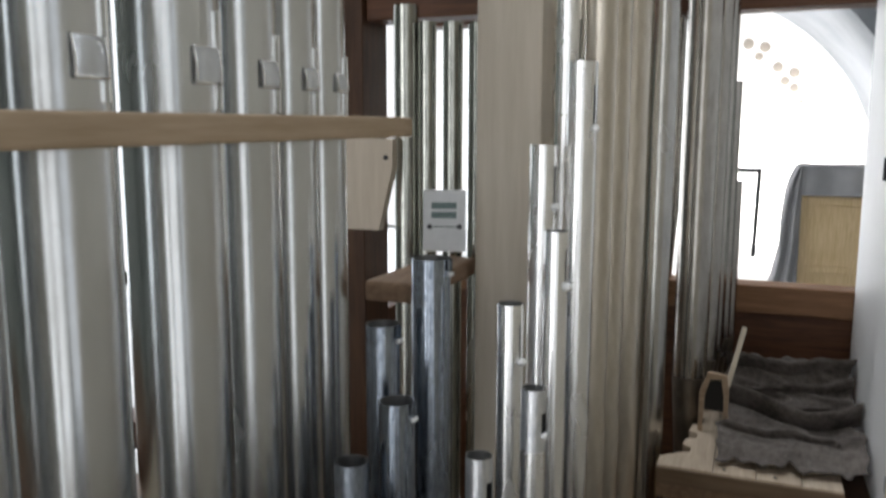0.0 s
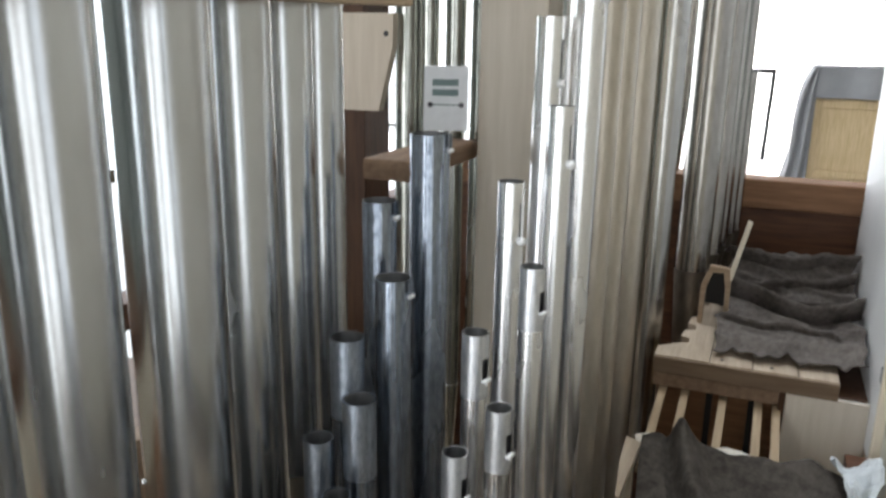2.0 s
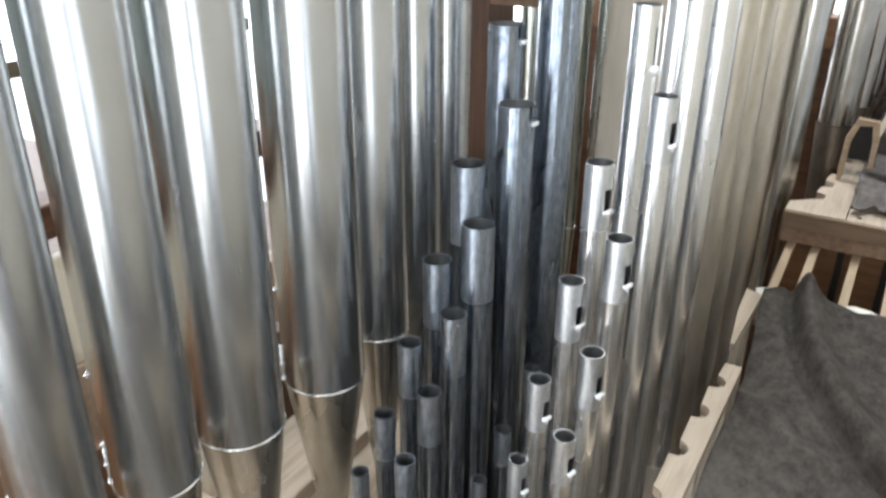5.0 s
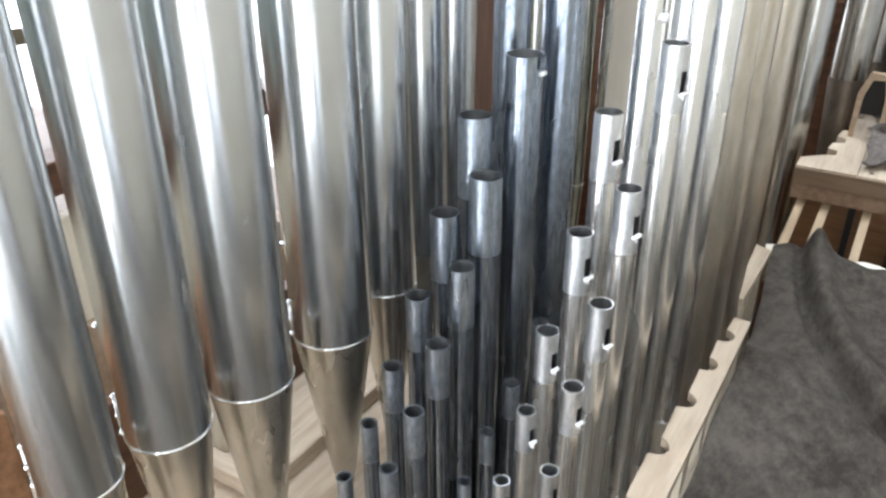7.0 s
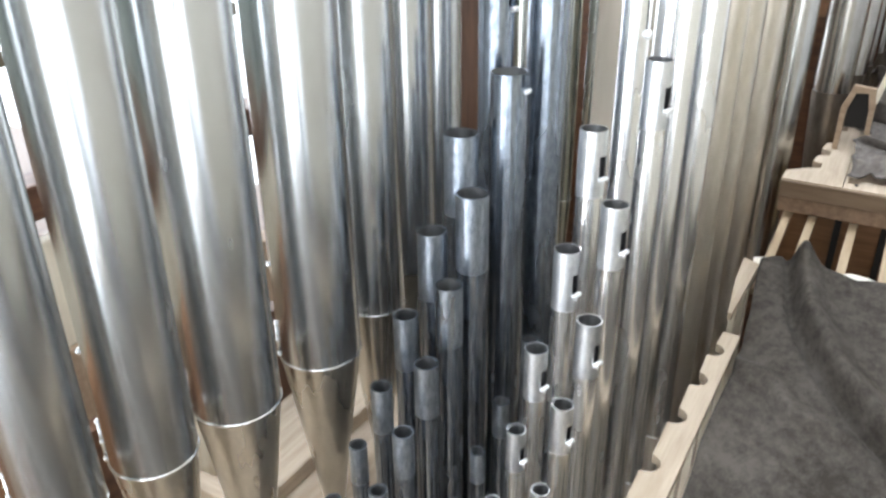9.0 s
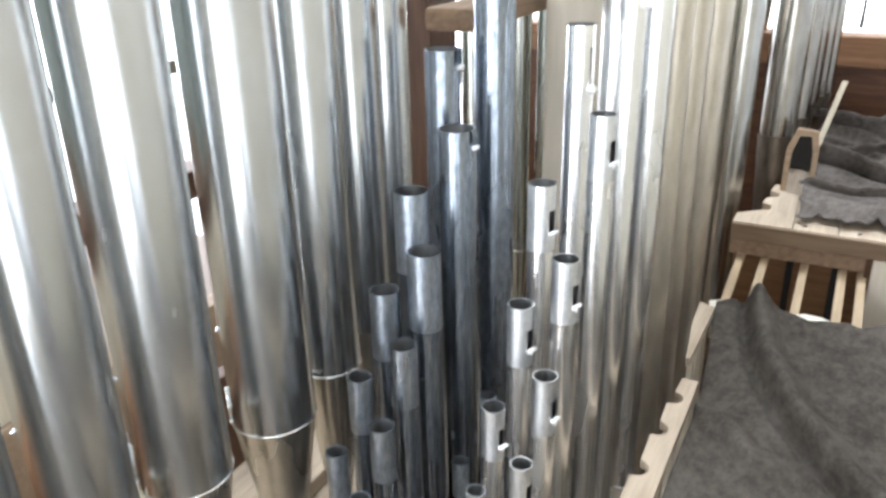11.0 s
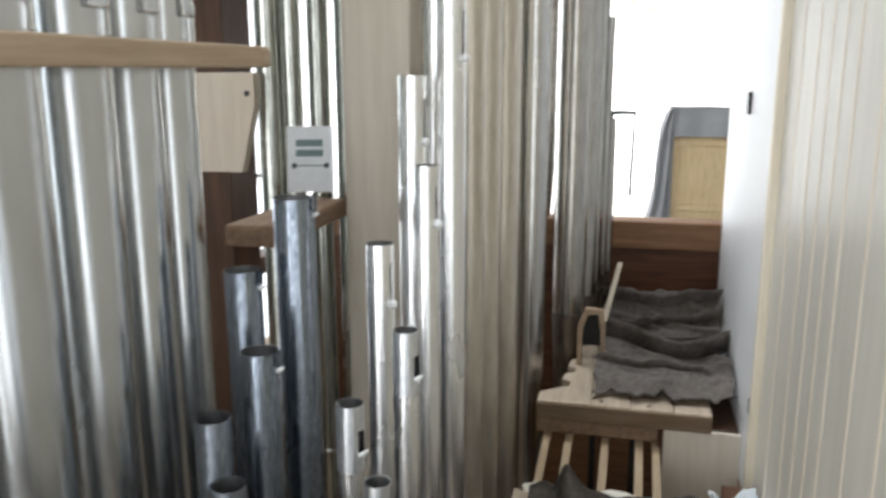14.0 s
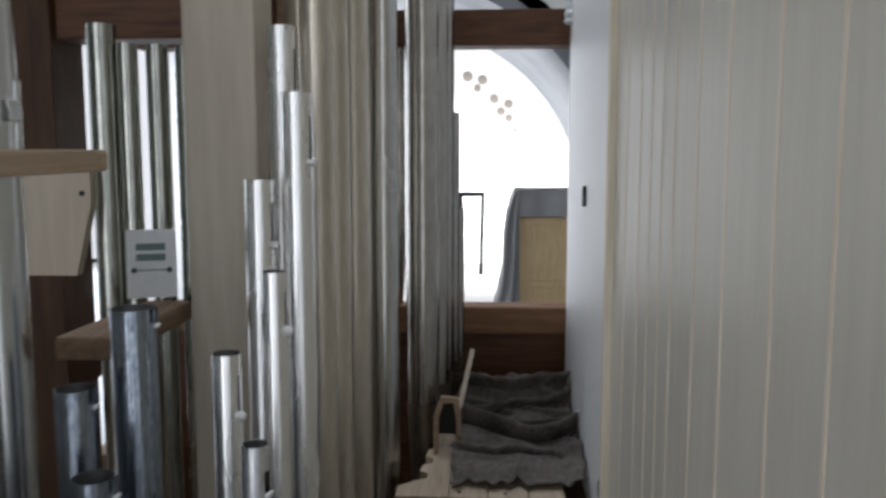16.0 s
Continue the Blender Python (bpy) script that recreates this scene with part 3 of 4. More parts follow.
def platform():
    p = thing("step_platform", pose(0, 0, 0), "raised pine plank step across the passage", "step")
    for x0, x1 in ((-0.0585, 0.0245), (0.026, 0.112), (0.1135, 0.188)):
        part("plank", box(x0, x1, 1.648, 2.265, 0.774, 0.812, 0.003), PINE, p)
    # the first plank is cut back in notches round the feet of the far pipes
    outline = [(-0.060, 1.648), (-0.060, 2.265), (-0.095, 2.265)]
    for y in (2.16, 2.05, 1.95, 1.85, 1.76):
        edge = -0.098 - 0.075 * (2.2 - y)
        outline += [(edge, y + 0.026), (edge + 0.020, y + 0.014), (edge + 0.020, y - 0.014), (edge - 0.003, y - 0.026)]
    outline += [(-0.172, 1.700), (-0.172, 1.648)]
    cut = bmesh.new()
    f = cut.faces.new([cut.verts.new((x, y, 0.812)) for x, y in outline])
    ext = bmesh.ops.extrude_face_region(cut, geom=[f])
    bmesh.ops.translate(cut, vec=(0, 0, -0.038), verts=[v for v in ext["geom"] if isinstance(v, bmesh.types.BMVert)])
    part("plank", cut, PINE, p, "notched pale plank")
    for x, y in ((-0.036, 1.672), (0.062, 1.670)):
        head = bmesh.new()
        bmesh.ops.create_cone(head, cap_ends=True, segments=12, radius1=0.0042, radius2=0.0038, depth=0.0012, matrix=Matrix.Translation((x, y, 0.8126)))
        part("screw", head, IRON, p, "dark screw head")
    part("front_edge", box(-0.172, 0.188, 1.641, 1.6475, 0.774, 0.809, 0.002), EDGE_BROWN, p, "front edge in a darker brown")
    part("front_lath", box(-0.172, 0.081, 1.652, 1.690, 0.740, 0.7735, 0.002), DARK_PINE, p, "brown lath under the planks")
    part("side_block", box(0.1895, 0.245, 1.665, 2.265, 0.735, 0.775, 0.003), BROWN, p)
    part("leg", box(-0.06, -0.02, 2.10, 2.16, 0.451, 0.7735), OLD_PINE, p)
    part("leg", box(0.19, 0.24, 2.10, 2.16, 0.451, 0.7345), OLD_PINE, p)
    return p


platform()
solid("riser_panel", box(0.094, 0.248, 1.6485, 1.660, 0.451, 0.7735, 0.002), CREAM, "cream board closing the space below the step", "panel", "structure")
solid("riser_post", box(0.082, 0.0935, 1.6485, 1.660, 0.451, 0.7735, 0.002), BROWN, "brown upright beside the cream board", "post", "structure")
for x in (-0.149, -0.102, -0.025, 0.045, 0.080):
    solid("batten", box(-0.008, 0.008, -0.26, 0.11, -0.006, 0.006, 0.0015), BATTEN, "thin tan pine batten running under the step", "batten", group="battens below the step", m=pose(x, 1.62, 0.722, 6.5))
solid("bearer", box(-0.162, 0.09, 1.38, 1.41, 0.451, 0.686, 0.002), BROWN_X, "rough wooden bearer under the battens", "bearer", "structure")
solid("bearer", box(-0.162, 0.081, 1.705, 1.73, 0.451, 0.722, 0.002), MID_BROWN, "rough wooden bearer under the battens", "bearer", "structure")

# Two near-black upright strips behind the battens.
for x in (-0.060, 0.026):
    solid("dark_strip", box(x, x + 0.013, 1.690, 1.702, 0.451, 0.7395, 0.001), DARK, "near-black upright strip behind the battens", "post", "structure")


def blanket(name, x0, x1, y0, y1, z, label, height, seed, nx=70, ny=90, lean=0.5, ragged=0.012, shape=None, cloth=None):
    bm = bmesh.new()
    noise.seed_set(seed)
    top, low = [], []
    for j in range(ny + 1):
        rt, rl = [], []
        for i in range(nx + 1):
            u, v = i / nx, j / ny
            ex = ragged * noise.noise((v * 9.0, seed, 0.0)) * (1 if u > 0.5 else -1) * abs(2 * u - 1)
            ey = ragged * noise.noise((u * 11.0, seed + 5, 3.0)) * abs(2 * v - 1)
            x, y = min(0.243, x0 + (x1 - x0) * u + ex), y0 + (y1 - y0) * v + ey
            if shape:
                x, y = shape(x, y, u, v)
            h = z + 0.004 + height(x, y) + 0.0035 * abs(noise.noise((x * 9, y * 9, seed))) + 0.0008 * noise.noise((x * 60, y * 60, seed))
            y = min(2.262, y - lean * max(0.0, h - z - 0.030))
            rt.append(bm.verts.new((x, y, h)))
            rl.append(bm.verts.new((x, y, h - 0.0035)))
        top.append(rt)
        low.append(rl)
    for j in range(ny):
        for i in range(nx):
            bm.faces.new((top[j][i], top[j][i + 1], top[j + 1][i + 1], top[j + 1][i]))
            bm.faces.new((low[j][i], low[j + 1][i], low[j + 1][i + 1], low[j][i + 1]))
    for a, b in ([(top[0][i], low[0][i]) for i in range(nx + 1)], [(top[ny][i], low[ny][i]) for i in range(nx + 1)]), :
        for rim in (a, b):
            for i in range(nx):
                bm.faces.new((rim[i][0], rim[i + 1][0], rim[i + 1][1], rim[i][1]))
    for i in (0, nx):
        for j in range(ny):
            bm.faces.new((top[j][i], top[j + 1][i], low[j + 1][i], low[j][i]))
    ob = new(name, mesh_of(name, bm, cloth or FELT_DARKER, True))
    return tagged(ob, label, "blanket")


def gauss(a, c, w):
    return math.exp(-((a - c) / w) ** 2)


def crease(x, y, seed):
    """Sharp-crested folds: high where the noise crosses zero."""
    return 1 - min(1, abs(noise.noise((x, y, seed))) * 2.6)


def fold(x, y, line, up, wide):
    """A fold along a line of the plan: a soft crest on its far side, a sharp crease in front."""
    best, side = 9.0, 1.0
    for (ax, ay), (bx, by) in zip(line, line[1:]):
        dx, dy = bx - ax, by - ay
        k = max(0.0, min(1.0, ((x - ax) * dx + (y - ay) * dy) / (dx * dx + dy * dy)))
        ox, oy = x - ax - k * dx, y - ay - k * dy
        d = math.hypot(ox, oy)
        if d < best:
            best, side = d, 1.0 if dx * oy - dy * ox > 0 else -1.0
    s = best * side
    return up * (gauss(s, wide, wide) - 0.62 * gauss(s, 0, wide * 0.4))


LONG_FOLD = ((-0.112, 1.47), (-0.105, 1.398), (-0.072, 1.229), (-0.013, 1.083), (0.047, 0.981), (0.13, 0.88), (0.21, 0.80))
SIDE_FOLD = ((-0.14, 1.036), (-0.089, 1.02), (-0.042, 0.95), (0.023, 0.93), (0.10, 0.80))


def near_folds(x, y):
    hump = 0.022 * gauss(x, -0.085, 0.026) * gauss(y, 1.46, 0.05) + 0.030 * gauss(x, 0.135, 0.03) * gauss(y, 1.44, 0.05) + 0.012 * gauss(x, 0.06, 0.02) * gauss(y, 1.45, 0.04)
    return 0.022 + fold(x, y, LONG_FOLD, 0.042, 0.026) + fold(x, y, SIDE_FOLD, 0.016, 0.018) + hump + 0.004 * math.sin(9 * x + 3 * y) + 0.006 * crease(x * 9.0, y * 5.0, 2.0)


def near_shape(x, y, u, v):
    """The far left corner spreads outwards; one fold reaches further than the rest of the edge."""
    spread = max(0.0, min(1.0, (y - 1.10) / 0.33))
    return x - 0.034 * spread * (1 - u) ** 3, y + 0.026 * gauss(x, -0.085, 0.028) * v ** 12


FRONT_FOLD = ((-0.06, 2.05), (-0.037, 2.035), (0.05, 1.95), (0.13, 1.89), (0.19, 1.915), (0.24, 1.96))
MID_FOLD = ((-0.06, 2.085), (0.03, 2.085), (0.104, 2.11), (0.25, 2.135))
BACK_FOLD = ((-0.05, 2.19), (0.10, 2.18), (0.16, 2.20), (0.25, 2.19))
SLANT_FOLD = ((0.02, 2.045), (0.10, 1.99), (0.18, 2.03), (0.25, 2.01))
SMALL_FOLD = ((-0.04, 1.84), (0.04, 1.815), (0.10, 1.83), (0.17, 1.80))


def far_folds(x, y):
    rise = max(0.0, min(1.0, (y - 2.03) / 0.22))
    front = max(0.0, min(1.0, (y - 1.70) / 0.07))
    h = 0.004 + 0.024 * front * (2 - front) + 0.085 * rise * rise * (3 - 2 * rise)
    h += fold(x, y, FRONT_FOLD, 0.050, 0.018) + fold(x, y, MID_FOLD, 0.018, 0.010) + fold(x, y, BACK_FOLD, 0.030, 0.012) + fold(x, y, SMALL_FOLD, 0.014, 0.010) + fold(x, y, SLANT_FOLD, 0.018, 0.010)
    return max(0.002, h + 0.014 * gauss(x, 0.236, 0.03) + 0.011 * crease(x * 7.0 + 4 * y, y * 13.0, 7.0))


solid("passage_board", box(-0.128, 0.246, -0.5, 1.36, 0.690, 0.7035, 0.002), PINE, "pine walking board under the felt", "board", "structure")
blanket("felt_blanket", -0.124, 0.205, -0.3, 1.425, 0.7035, "felt blanket over the passage boards, toned down against its light", near_folds, 3, ny=150, lean=0.6, shape=near_shape)
blanket("felt_blanket", -0.058, 0.238, 1.690, 2.262, 0.812, "rumpled felt blanket on the raised step, toned up for light", far_folds, 8, nx=90, ny=150, lean=0.9, ragged=0.030, cloth=FELT_LIGHTER)

# ---- pipes, rank by rank ----
TAB = "large polished tin organ pipe with a rolled tuning flap"
A_ROW = [(0.305, 0.038, 0.869, 0), (0.408, 0.044, 0.858, 0), (0.526, 0.0505, 0.846, 0.032), (0.677, 0.053, 0.828, 0.033), (0.800, 0.044, 0.836, 0.027), (0.900, 0.038, 0.850, 0.024), (0.982, 0.036, 0.862, 0.021)]
for y, r, joint, tab in A_ROW:
    organ_pipe(-0.585, y, 1.86, r, joint, TIN, TAB if tab else "tall polished tin organ pipe with a conical foot", "large tin pipes", tab=tab, toe=HIGH_TOE, foot_metal=FOOT_METAL, turn=-8, n=48, ring=y < 0.85, lugs=243.0 if y < 0.85 else 0.0)

B1 = [(0.977, 1.338, 0.0269), (0.864, 1.171, 0.0229), (0.773, 1.046, 0.0200), (0.716, 0.950, 0.0161), (0.662, 0.871, 0.0143), (0.608, 0.808, 0.0122), (0.554, 0.764, 0.0102), (0.51, 0.72, 0.009)]
B2 = [(0.917, 1.255, 0.0226), (0.826, 1.098, 0.0212), (0.753, 0.995, 0.0180), (0.689, 0.910, 0.0147), (0.632, 0.841, 0.0125), (0.580, 0.791, 0.0104), (0.529, 0.750, 0.0090)]
C1 = [(1.150, 1.610, 0.0228), (1.015, 1.379, 0.0172), (0.917, 1.192, 0.0160), (0.802, 1.055, 0.0152), (0.746, 0.935, 0.0142), (0.679, 0.863, 0.0122), (0.629, 0.781, 0.0104), (0.58, 0.735, 0.009)]
C2 = [(1.27, 1.72, 0.024), (1.132, 1.491, 0.0215), (0.975, 1.284, 0.0178), (0.855, 1.120, 0.0163), (0.795, 0.991, 0.0155), (0.717, 0.898, 0.0133), (0.670, 0.815, 0.0111), (0.612, 0.755, 0.0095)]
D1 = [(0.830, 0.828, 0.0105), (0.748, 0.781, 0.0105), (0.686, 0.746, 0.0092), (0.629, 0.711, 0.008)]
SPOT, SLOT = "dull blue-grey spotted metal organ pipe, open at the top", "bright tin organ pipe with a slotted, rolled tuning tongue"
for x, row, metal, label, slot, turn in (
        (-0.412, B1, SPOTTED, SPOT, 0, -5), (-0.457, B2, SPOTTED, SPOT, 0, -5), (-0.247, C1, BRIGHT_TIN, SLOT, 0.024, -38),
        (-0.297, C2, BRIGHT_TIN, SLOT, 0.024, -38), (-0.355, D1, SPOTTED, "short dull spotted metal organ pipe", 0, 0)):
    for y, top, r in row:
        organ_pipe(x, y, top, r, 0.49, metal, label, "small pipes in steps", slot=slot, turn=turn if top < 1.25 or not slot else -30, hook=not slot and top > 1.12, band=(BRIGHT_BAND if slot else BAND) if top < (1.25 if slot else 1.15) else None)

# the taller pipes of the same two rows, whose tops stand high
for x, y, r in ((-0.247, 1.285, 0.025), (-0.248, 1.43, 0.027), (-0.244, 1.60, 0.033), (-0.211, 1.80, 0.0335), (-0.30, 1.42, 0.028), (-0.305, 1.60, 0.030), (-0.305, 1.78, 0.032)):
    grey = y == 1.80
    organ_pipe(x, y, 2.05 + 0.15 * y, r, 0.49, GREY_LEAD if grey else TINTED_METAL, "tall dull grey metal organ pipe beside the step" if grey else "tall pale metal organ pipe beside the passage", "tall pipes along the passage", n=36, ring=False)
# Far pipes take the metal whose base is darkened for shadow.
organ_pipe(-0.138, 1.970, 2.2, 0.041, 0.922, FAR_SHADED, "wide metal organ pipe beside the step, toned for shadow", "far tall pipes", toe=0.451, foot_metal=FAR_FOOT_SHADED, ring=False)
organ_pipe(-0.229, 2.315, 1.836, 0.026, 1.40, FAR_SHADED, "slim metal organ pipe on the sill beam, toned for shadow", "far tall pipes", toe=1.1055, foot_metal=FAR_SHADED, ring=False)
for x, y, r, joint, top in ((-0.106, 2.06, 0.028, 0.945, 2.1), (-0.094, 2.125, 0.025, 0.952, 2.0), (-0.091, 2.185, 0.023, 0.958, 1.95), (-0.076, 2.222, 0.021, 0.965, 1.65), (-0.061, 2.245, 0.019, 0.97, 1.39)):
    organ_pipe(x, y, top, r, joint, FAR_SHADED, "tall metal organ pipe on the far chest, toned for shadow", "far tall pipes", toe=0.8125, foot_metal=FAR_FOOT_SHADED, ring=False)
for x, y, r, top in ((-0.6235, 1.36, 0.0235, 1.742), (-0.581, 1.36, 0.0175, 1.711), (-0.530, 1.36, 0.0185, 1.708), (-0.481, 1.36, 0.018, 1.705)):
    organ_pipe(x, y, top, r, 0.80, OLD_TIN, "slim dull tin organ pipe in the back row", "back row pipes", toe=HIGH_TOE)

# ---- rack bars ----
def rack_bar():
    b = thing("rack_bar", pose(-0.51, 0.5, 1.5065, 1.0), "long worn pine rack bar holding the tin pipes", "rack bar")
    part("bar", box(-0.015, 0.015, -0.6, 0.575, -0.0147, 0.0147, 0.003), BAR_PINE, b)
    part("rounded_end", box(-0.0148, 0.0148, 0.5752, 0.605, -0.0145, 0.0145, 0.006), BAR_PINE, b, "rounded worn end")
    return b


rack_bar()
solid("rack_block", box(-0.538, -0.46, 1.02, 1.30, 1.260, 1.291, 0.006), DARK_PINE, "short wooden rack arm behind the pipes", "rack arm")
def cream_shield():
    s = thing("cream_shield", pose(-0.62, 1.30, 1.33), "cream board with a tapering lower edge on the frame post", "board")
    bm = box(-0.125, 0.0, 0.0, 0.02, 0.0, 0.17)
    bmesh.ops.subdivide_edges(bm, edges=bm.edges[:], cuts=2, use_grid_fill=True)
    for v in bm.verts:
        if v.co.x > -0.01:
            v.co.x -= 0.004 + 0.030 * max(0.0, 1 - v.co.z / 0.12)
    part("panel", bm, TAN_CREAM, s)
    screw = bmesh.new()
    bmesh.ops.create_cone(screw, cap_ends=True, segments=14, radius1=0.005, radius2=0.0045, depth=0.002, matrix=pose(-0.018, -0.0012, 0.135, 90))
    part("screw", screw, IRON, s, "dark screw head")
    return s


cream_shield()


def card():
    c = thing("label_card", pose(-0.462, 1.150, 1.321, -6, 0, 18), "white printed card with two grey lines and arrows", "label card")
    part("sheet", box(-0.034, 0.034, -0.0012, 0.0, 0.0, 0.098, 0.0004), PAPER, c)
    for z in (0.068, 0.053):
        part("text_bar", box(-0.021, 0.019, -0.0018, -0.0013, z, z + 0.010), INK, c, "grey line of print")
    part("rule", box(-0.022, 0.022, -0.0018, -0.0013, 0.0385, 0.0405), INK, c)
    for x in (-0.024, 0.024):
        bm = bmesh.new()
        bmesh.ops.create_cone(bm, cap_ends=True, segments=16, radius1=0.0042, radius2=0.0042, depth=0.0008, matrix=pose(x, -0.0016, 0.0395, 90))
        part("arrow_mark", bm, DARK_INK, c, "dark round mark")
    return c


card()

# ---- loose pieces in the passage ----
def slat_and_bracket():
    s = thing("wooden_bracket", pose(0, 0, 0), "pale wooden bracket with an open slot on the step", "bracket")
    # an arched cheek with a dark slot, standing on the plank
    bm = bmesh.new()
    outer = [(0.0, 0.0), (0.010, 0.0), (0.012, 0.088), (0.024, 0.128), (0.048, 0.130), (0.055, 0.088), (0.057, 0.0), (0.066, 0.0), (0.066, 0.100), (0.060, 0.140), (0.018, 0.144), (0.0, 0.095)]
    f = bm.faces.new([bm.verts.new((x, 0.0, z)) for x, z in outer])
    ext = bmesh.ops.extrude_face_region(bm, geom=[f])
    bmesh.ops.translate(bm, vec=(0, 0.016, 0), verts=[v for v in ext["geom"] if isinstance(v, bmesh.types.BMVert)])
    part("cheek", bm, OLD_PINE, s, at=pose(-0.106, 1.885, 0.8125))
    # Dark sheet put in for shade inside the slot.
    part("slot_shade", box(0.0125, 0.0545, 0.010, 0.0155, 0.050, 0.126, 0.001), DARK, s, "dark sheet standing for shade in the slot", at=pose(-0.106, 1.885, 0.8125))
    part("slat", box(-0.006, 0.006, 0.0, 0.012, 0.0, 0.155, 0.001), PINE_UP, s, "pale leaning slat", at=pose(-0.046, 1.98, 0.90, -25, 13, 0))
    return s


slat_and_bracket()


def crumpled_sheet():
    """A folded sheet of thin plastic, wide at the far end, creased in facets, its near tip hanging over the felt."""
    bm = bmesh.new()
    noise.seed_set(4)
    n, m = 12, 18
    rows = []
    for j in range(m + 1):
        v = j / m
        x0, x1 = 0.166 + 0.022 * (1 - v), 0.199 + 0.044 * min(1.0, 1.7 * v)
        row = []
        for i in range(n + 1):
            u = i / n
            ridge = abs(noise.noise((u * 2.4, v * 3.3, 1.0))) + 0.25 * abs(noise.noise((u * 5.0, v * 6.0, 3.0)))
            edge = 0.006 * noise.noise((v * 5.0, 9.0, u))
            row.append(bm.verts.new((min(0.244, x0 + (x1 - x0) * u + edge * (1 - u)), 1.265 + 0.165 * v + 0.012 * noise.noise((u * 5, 2, v)), 0.752 + 0.034 * ridge + 0.012 * math.sin(5.0 * u + 3.0 * v))))
        rows.append(row)
    for j in range(m):
        for i in range(n):
            bm.faces.new((rows[j][i], rows[j][i + 1], rows[j + 1][i + 1], rows[j + 1][i]))
    ob = solid("crumpled_sheet", bm, PLASTIC, "crumpled white plastic sheet wedged beside the felt", "plastic sheet")
    mod = ob.modifiers.new("thickness", "SOLIDIFY")
    mod.thickness = 0.002
    return ob


crumpled_sheet()
solid("wood_offcut", box(0.20, 0.243, 1.47, 1.53, 0.690, 0.722, 0.002), BROWN_X, "small brown wooden block against the boards", "wood block")
def paper_scrap(outline):
    bm = bmesh.new()
    f = bm.faces.new([bm.verts.new((x, y, 0.0)) for x, y in outline])
    ext = bmesh.ops.extrude_face_region(bm, geom=[f])
    bmesh.ops.translate(bm, vec=(0, 0, 0.0012), verts=[v for v in ext["geom"] if isinstance(v, bmesh.types.BMVert)])
    return solid("paper_scrap", bm, SCRAP, "torn cream paper sticking out under the felt", "paper", group="paper scraps", m=pose(0, 0, 0.7115))


paper_scrap(((-0.176, 1.462), (-0.160, 1.408), (-0.110, 1.405), (-0.106, 1.466), (-0.128, 1.470), (-0.150, 1.478)))
paper_scrap(((-0.052, 1.40), (0.080, 1.40), (0.074, 1.458), (0.046, 1.462), (0.020, 1.476), (-0.006, 1.480), (-0.028, 1.466), (-0.046, 1.466)))


def hose():
    bm = bmesh.new()
    n, m = 14, 30
    rows = []
    for i in range(m + 1):
        a = i / m
        c = Vector((0.243 + 0.04 * a * a, 2.235, 1.885 + 0.22 * a))
        r = 0.017 + 0.0025 * math.sin(i * 2.1)
        if i == 0:
            r *= 0.6
        rows.append([bm.verts.new(c + Vector((r * math.cos(2 * math.pi * k / n), r * math.sin(2 * math.pi * k / n), 0))) for k in range(n)])
    for i in range(m):
        for k in range(n):
            bm.faces.new((rows[i][k], rows[i][(k + 1) % n], rows[i + 1][(k + 1) % n], rows[i + 1][k]))
    bm.faces.new(rows[0])
    bm.faces.new(rows[m])
    return solid("ribbed_hose", bm, PLASTIC, "white ribbed hose end hanging beside the head beam", "hose")


hose()

# ---- through the opening ----
def cabinet():
    c = thing("cabinet", pose(0.635, 7.9, 0), "honey-coloured wooden cabinet with a panelled door", "cabinet")
    part("body", box(-0.31, 0.72, 0.03, 0.6, 0.0, 1.235, 0.005), HONEY, c)
    door = part("door", box(-0.30, 0.40, 0.012, 0.0295, 0.02, 0.985, 0.002), HONEY, c)
    for x0, x1, z0, z1 in ((-0.30, -0.22, 0.02, 0.985), (0.32, 0.40, 0.02, 0.985), (-0.219, 0.319, 0.905, 0.985), (-0.219, 0.319, 0.28, 0.34), (-0.219, 0.319, 0.02, 0.09)):
        part("rail", box(x0, x1, -0.008, 0.0115, z0, z1, 0.004), HONEY, door)
    return c


cabinet()


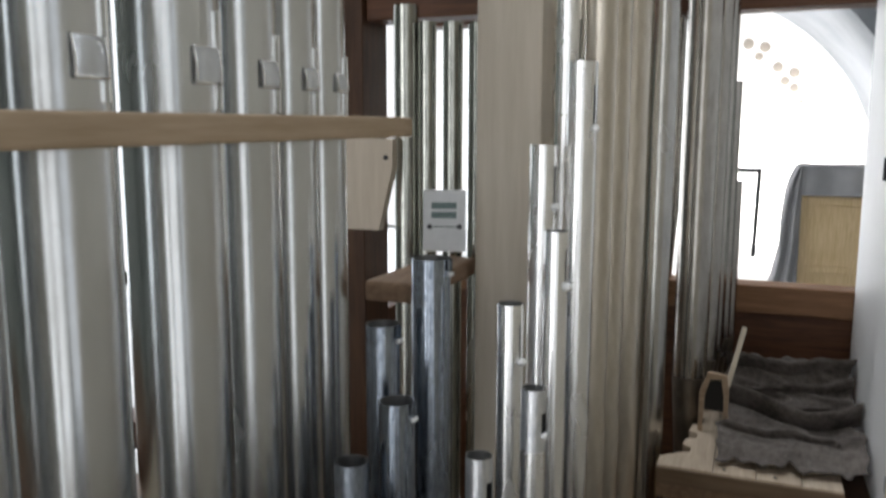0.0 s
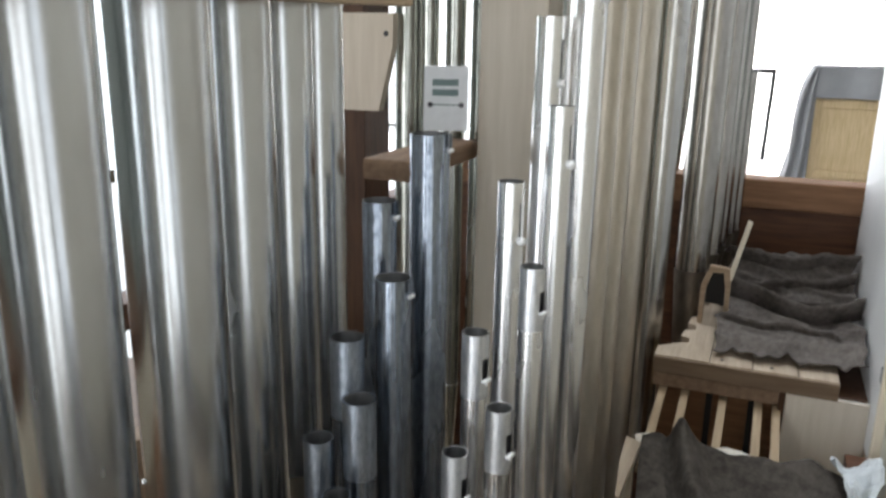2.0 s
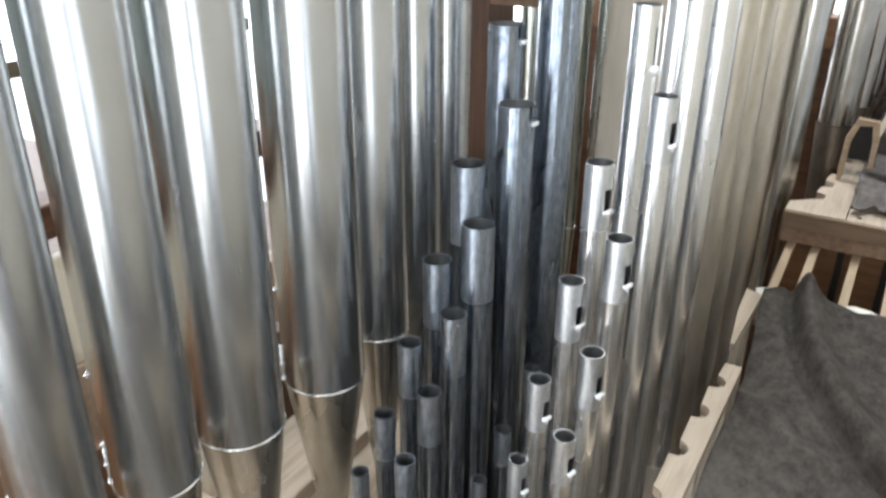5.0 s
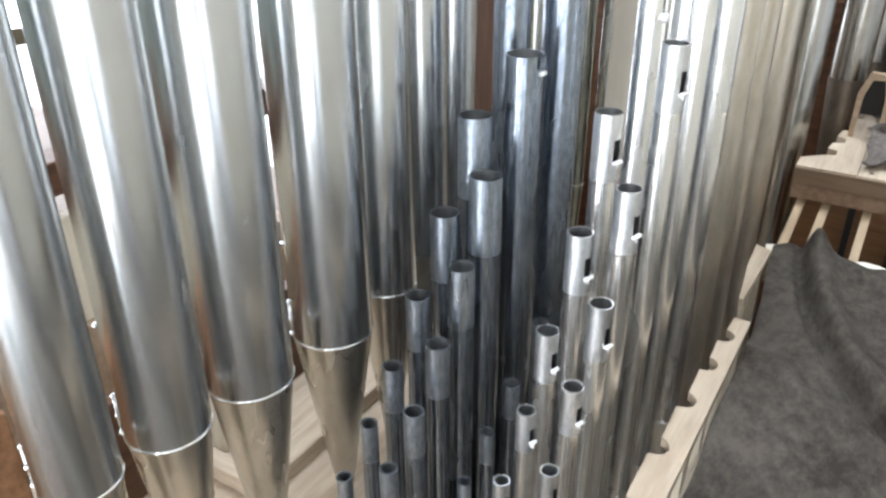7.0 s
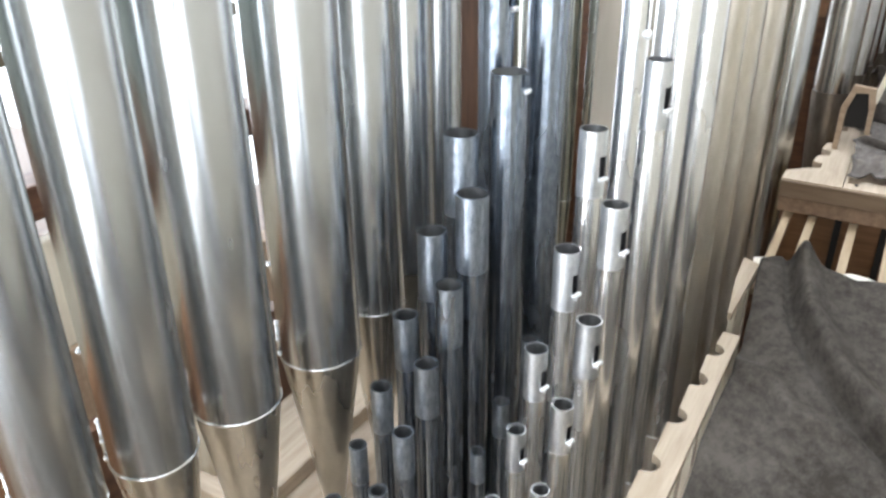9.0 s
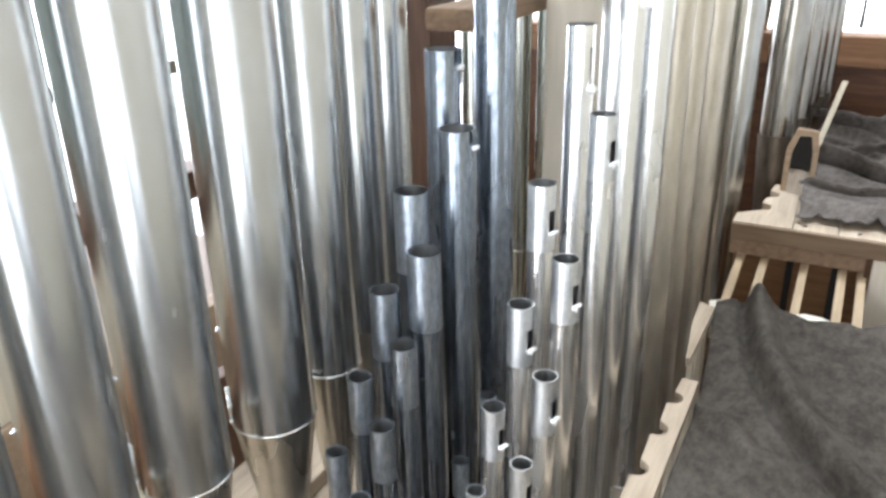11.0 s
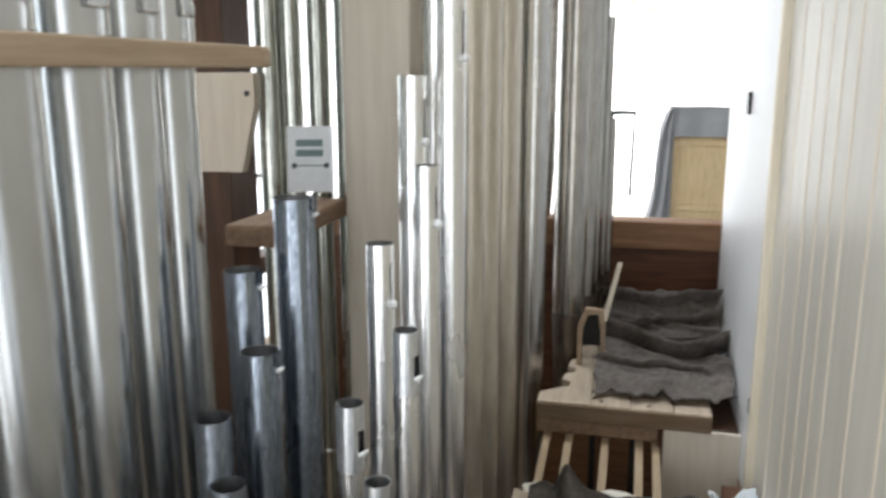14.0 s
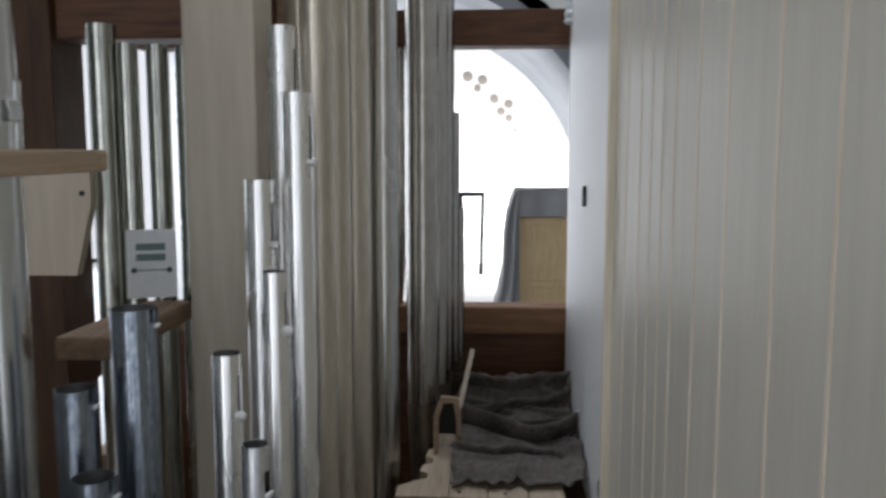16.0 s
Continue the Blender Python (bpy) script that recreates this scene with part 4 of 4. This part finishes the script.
def dust_sheet():
    bm = bmesh.new()
    noise.seed_set(12)
    n, m = 60, 40
    rows = []
    # profile runs from the front hem over the top; the left side falls in folds
    for j in range(m + 1):
        v = j / m
        row = []
        for i in range(n + 1):
            u = i / n
            if u < 0.42:
                s = 1 - u / 0.42
                spread = 0.19 * s ** 0.6 + 0.02 * math.sin(7.0 * s) + 0.02 * s * math.sin(v * 19.0) + 0.03 * s * noise.noise((v * 5, s * 3, 0))
                x, z = 0.335 - spread, 1.262 - 1.225 * s
            else:
                x, z = 0.335 + (u - 0.42) / 0.58 * 1.06, 1.262 + 0.012 * noise.noise((u * 6, v * 6, 2))
            y = 7.86 + 0.68 * v
            row.append(bm.verts.new((x, y, z)))
        rows.append(row)
    for j in range(m):
        for i in range(n):
            bm.faces.new((rows[j][i], rows[j][i + 1], rows[j + 1][i + 1], rows[j + 1][i]))
    # front hem hangs over the door's head
    hem = [[bm.verts.new((v.co.x, 7.858 - 0.012 * math.sin(3.0 * v.co.x * 6), 1.262 - 0.27 * h)) for v in rows[0][int(n * 0.42):]] for h in (0.0, 0.5, 1.0)]
    for a, b in zip(hem, hem[1:]):
        for i in range(len(a) - 1):
            bm.faces.new((a[i], a[i + 1], b[i + 1], b[i]))
    # the front corner of the drape hangs in loose folds beside the door
    nf, mf = 14, 30
    drape = []
    for j in range(mf + 1):
        s = j / mf
        left = 0.335 - 0.19 * s ** 0.6 - 0.02 * math.sin(7.0 * s)
        drape.append([bm.verts.new((left + (0.362 - left) * i / nf, 7.858 - 0.022 * math.sin(11.0 * i / nf + 2.0 * s) - 0.02, 1.262 - 1.225 * s)) for i in range(nf + 1)])
    for a, b in zip(drape, drape[1:]):
        for i in range(nf):
            bm.faces.new((a[i], a[i + 1], b[i + 1], b[i]))
    ob = solid("dust_sheet", bm, TARP, "grey dust sheet draped over the wooden cabinet", "dust sheet")
    mod = ob.modifiers.new("thickness", "SOLIDIFY")
    mod.thickness = 0.004
    return ob


dust_sheet()


def iron_stand():
    s = thing("iron_stand", pose(-0.23, 8.05, 0), "thin black iron stand with a cross bar", "stand")
    part("upright", tube_between((0, 0, 0.01), (0, 0, 1.20), 0.021), IRON, s)
    part("cross_bar", box(-0.021, 0.240, -0.018, 0.018, 1.185, 1.228, 0.008), IRON, s)
    part("hanging_rod", tube_between((0.222, 0, 1.20), (0.205, 0, 0.38), 0.019), IRON, s)
    part("base", box(-0.14, 0.14, -0.14, 0.14, 0.0, 0.012, 0.003), IRON, s)
    return s


iron_stand()
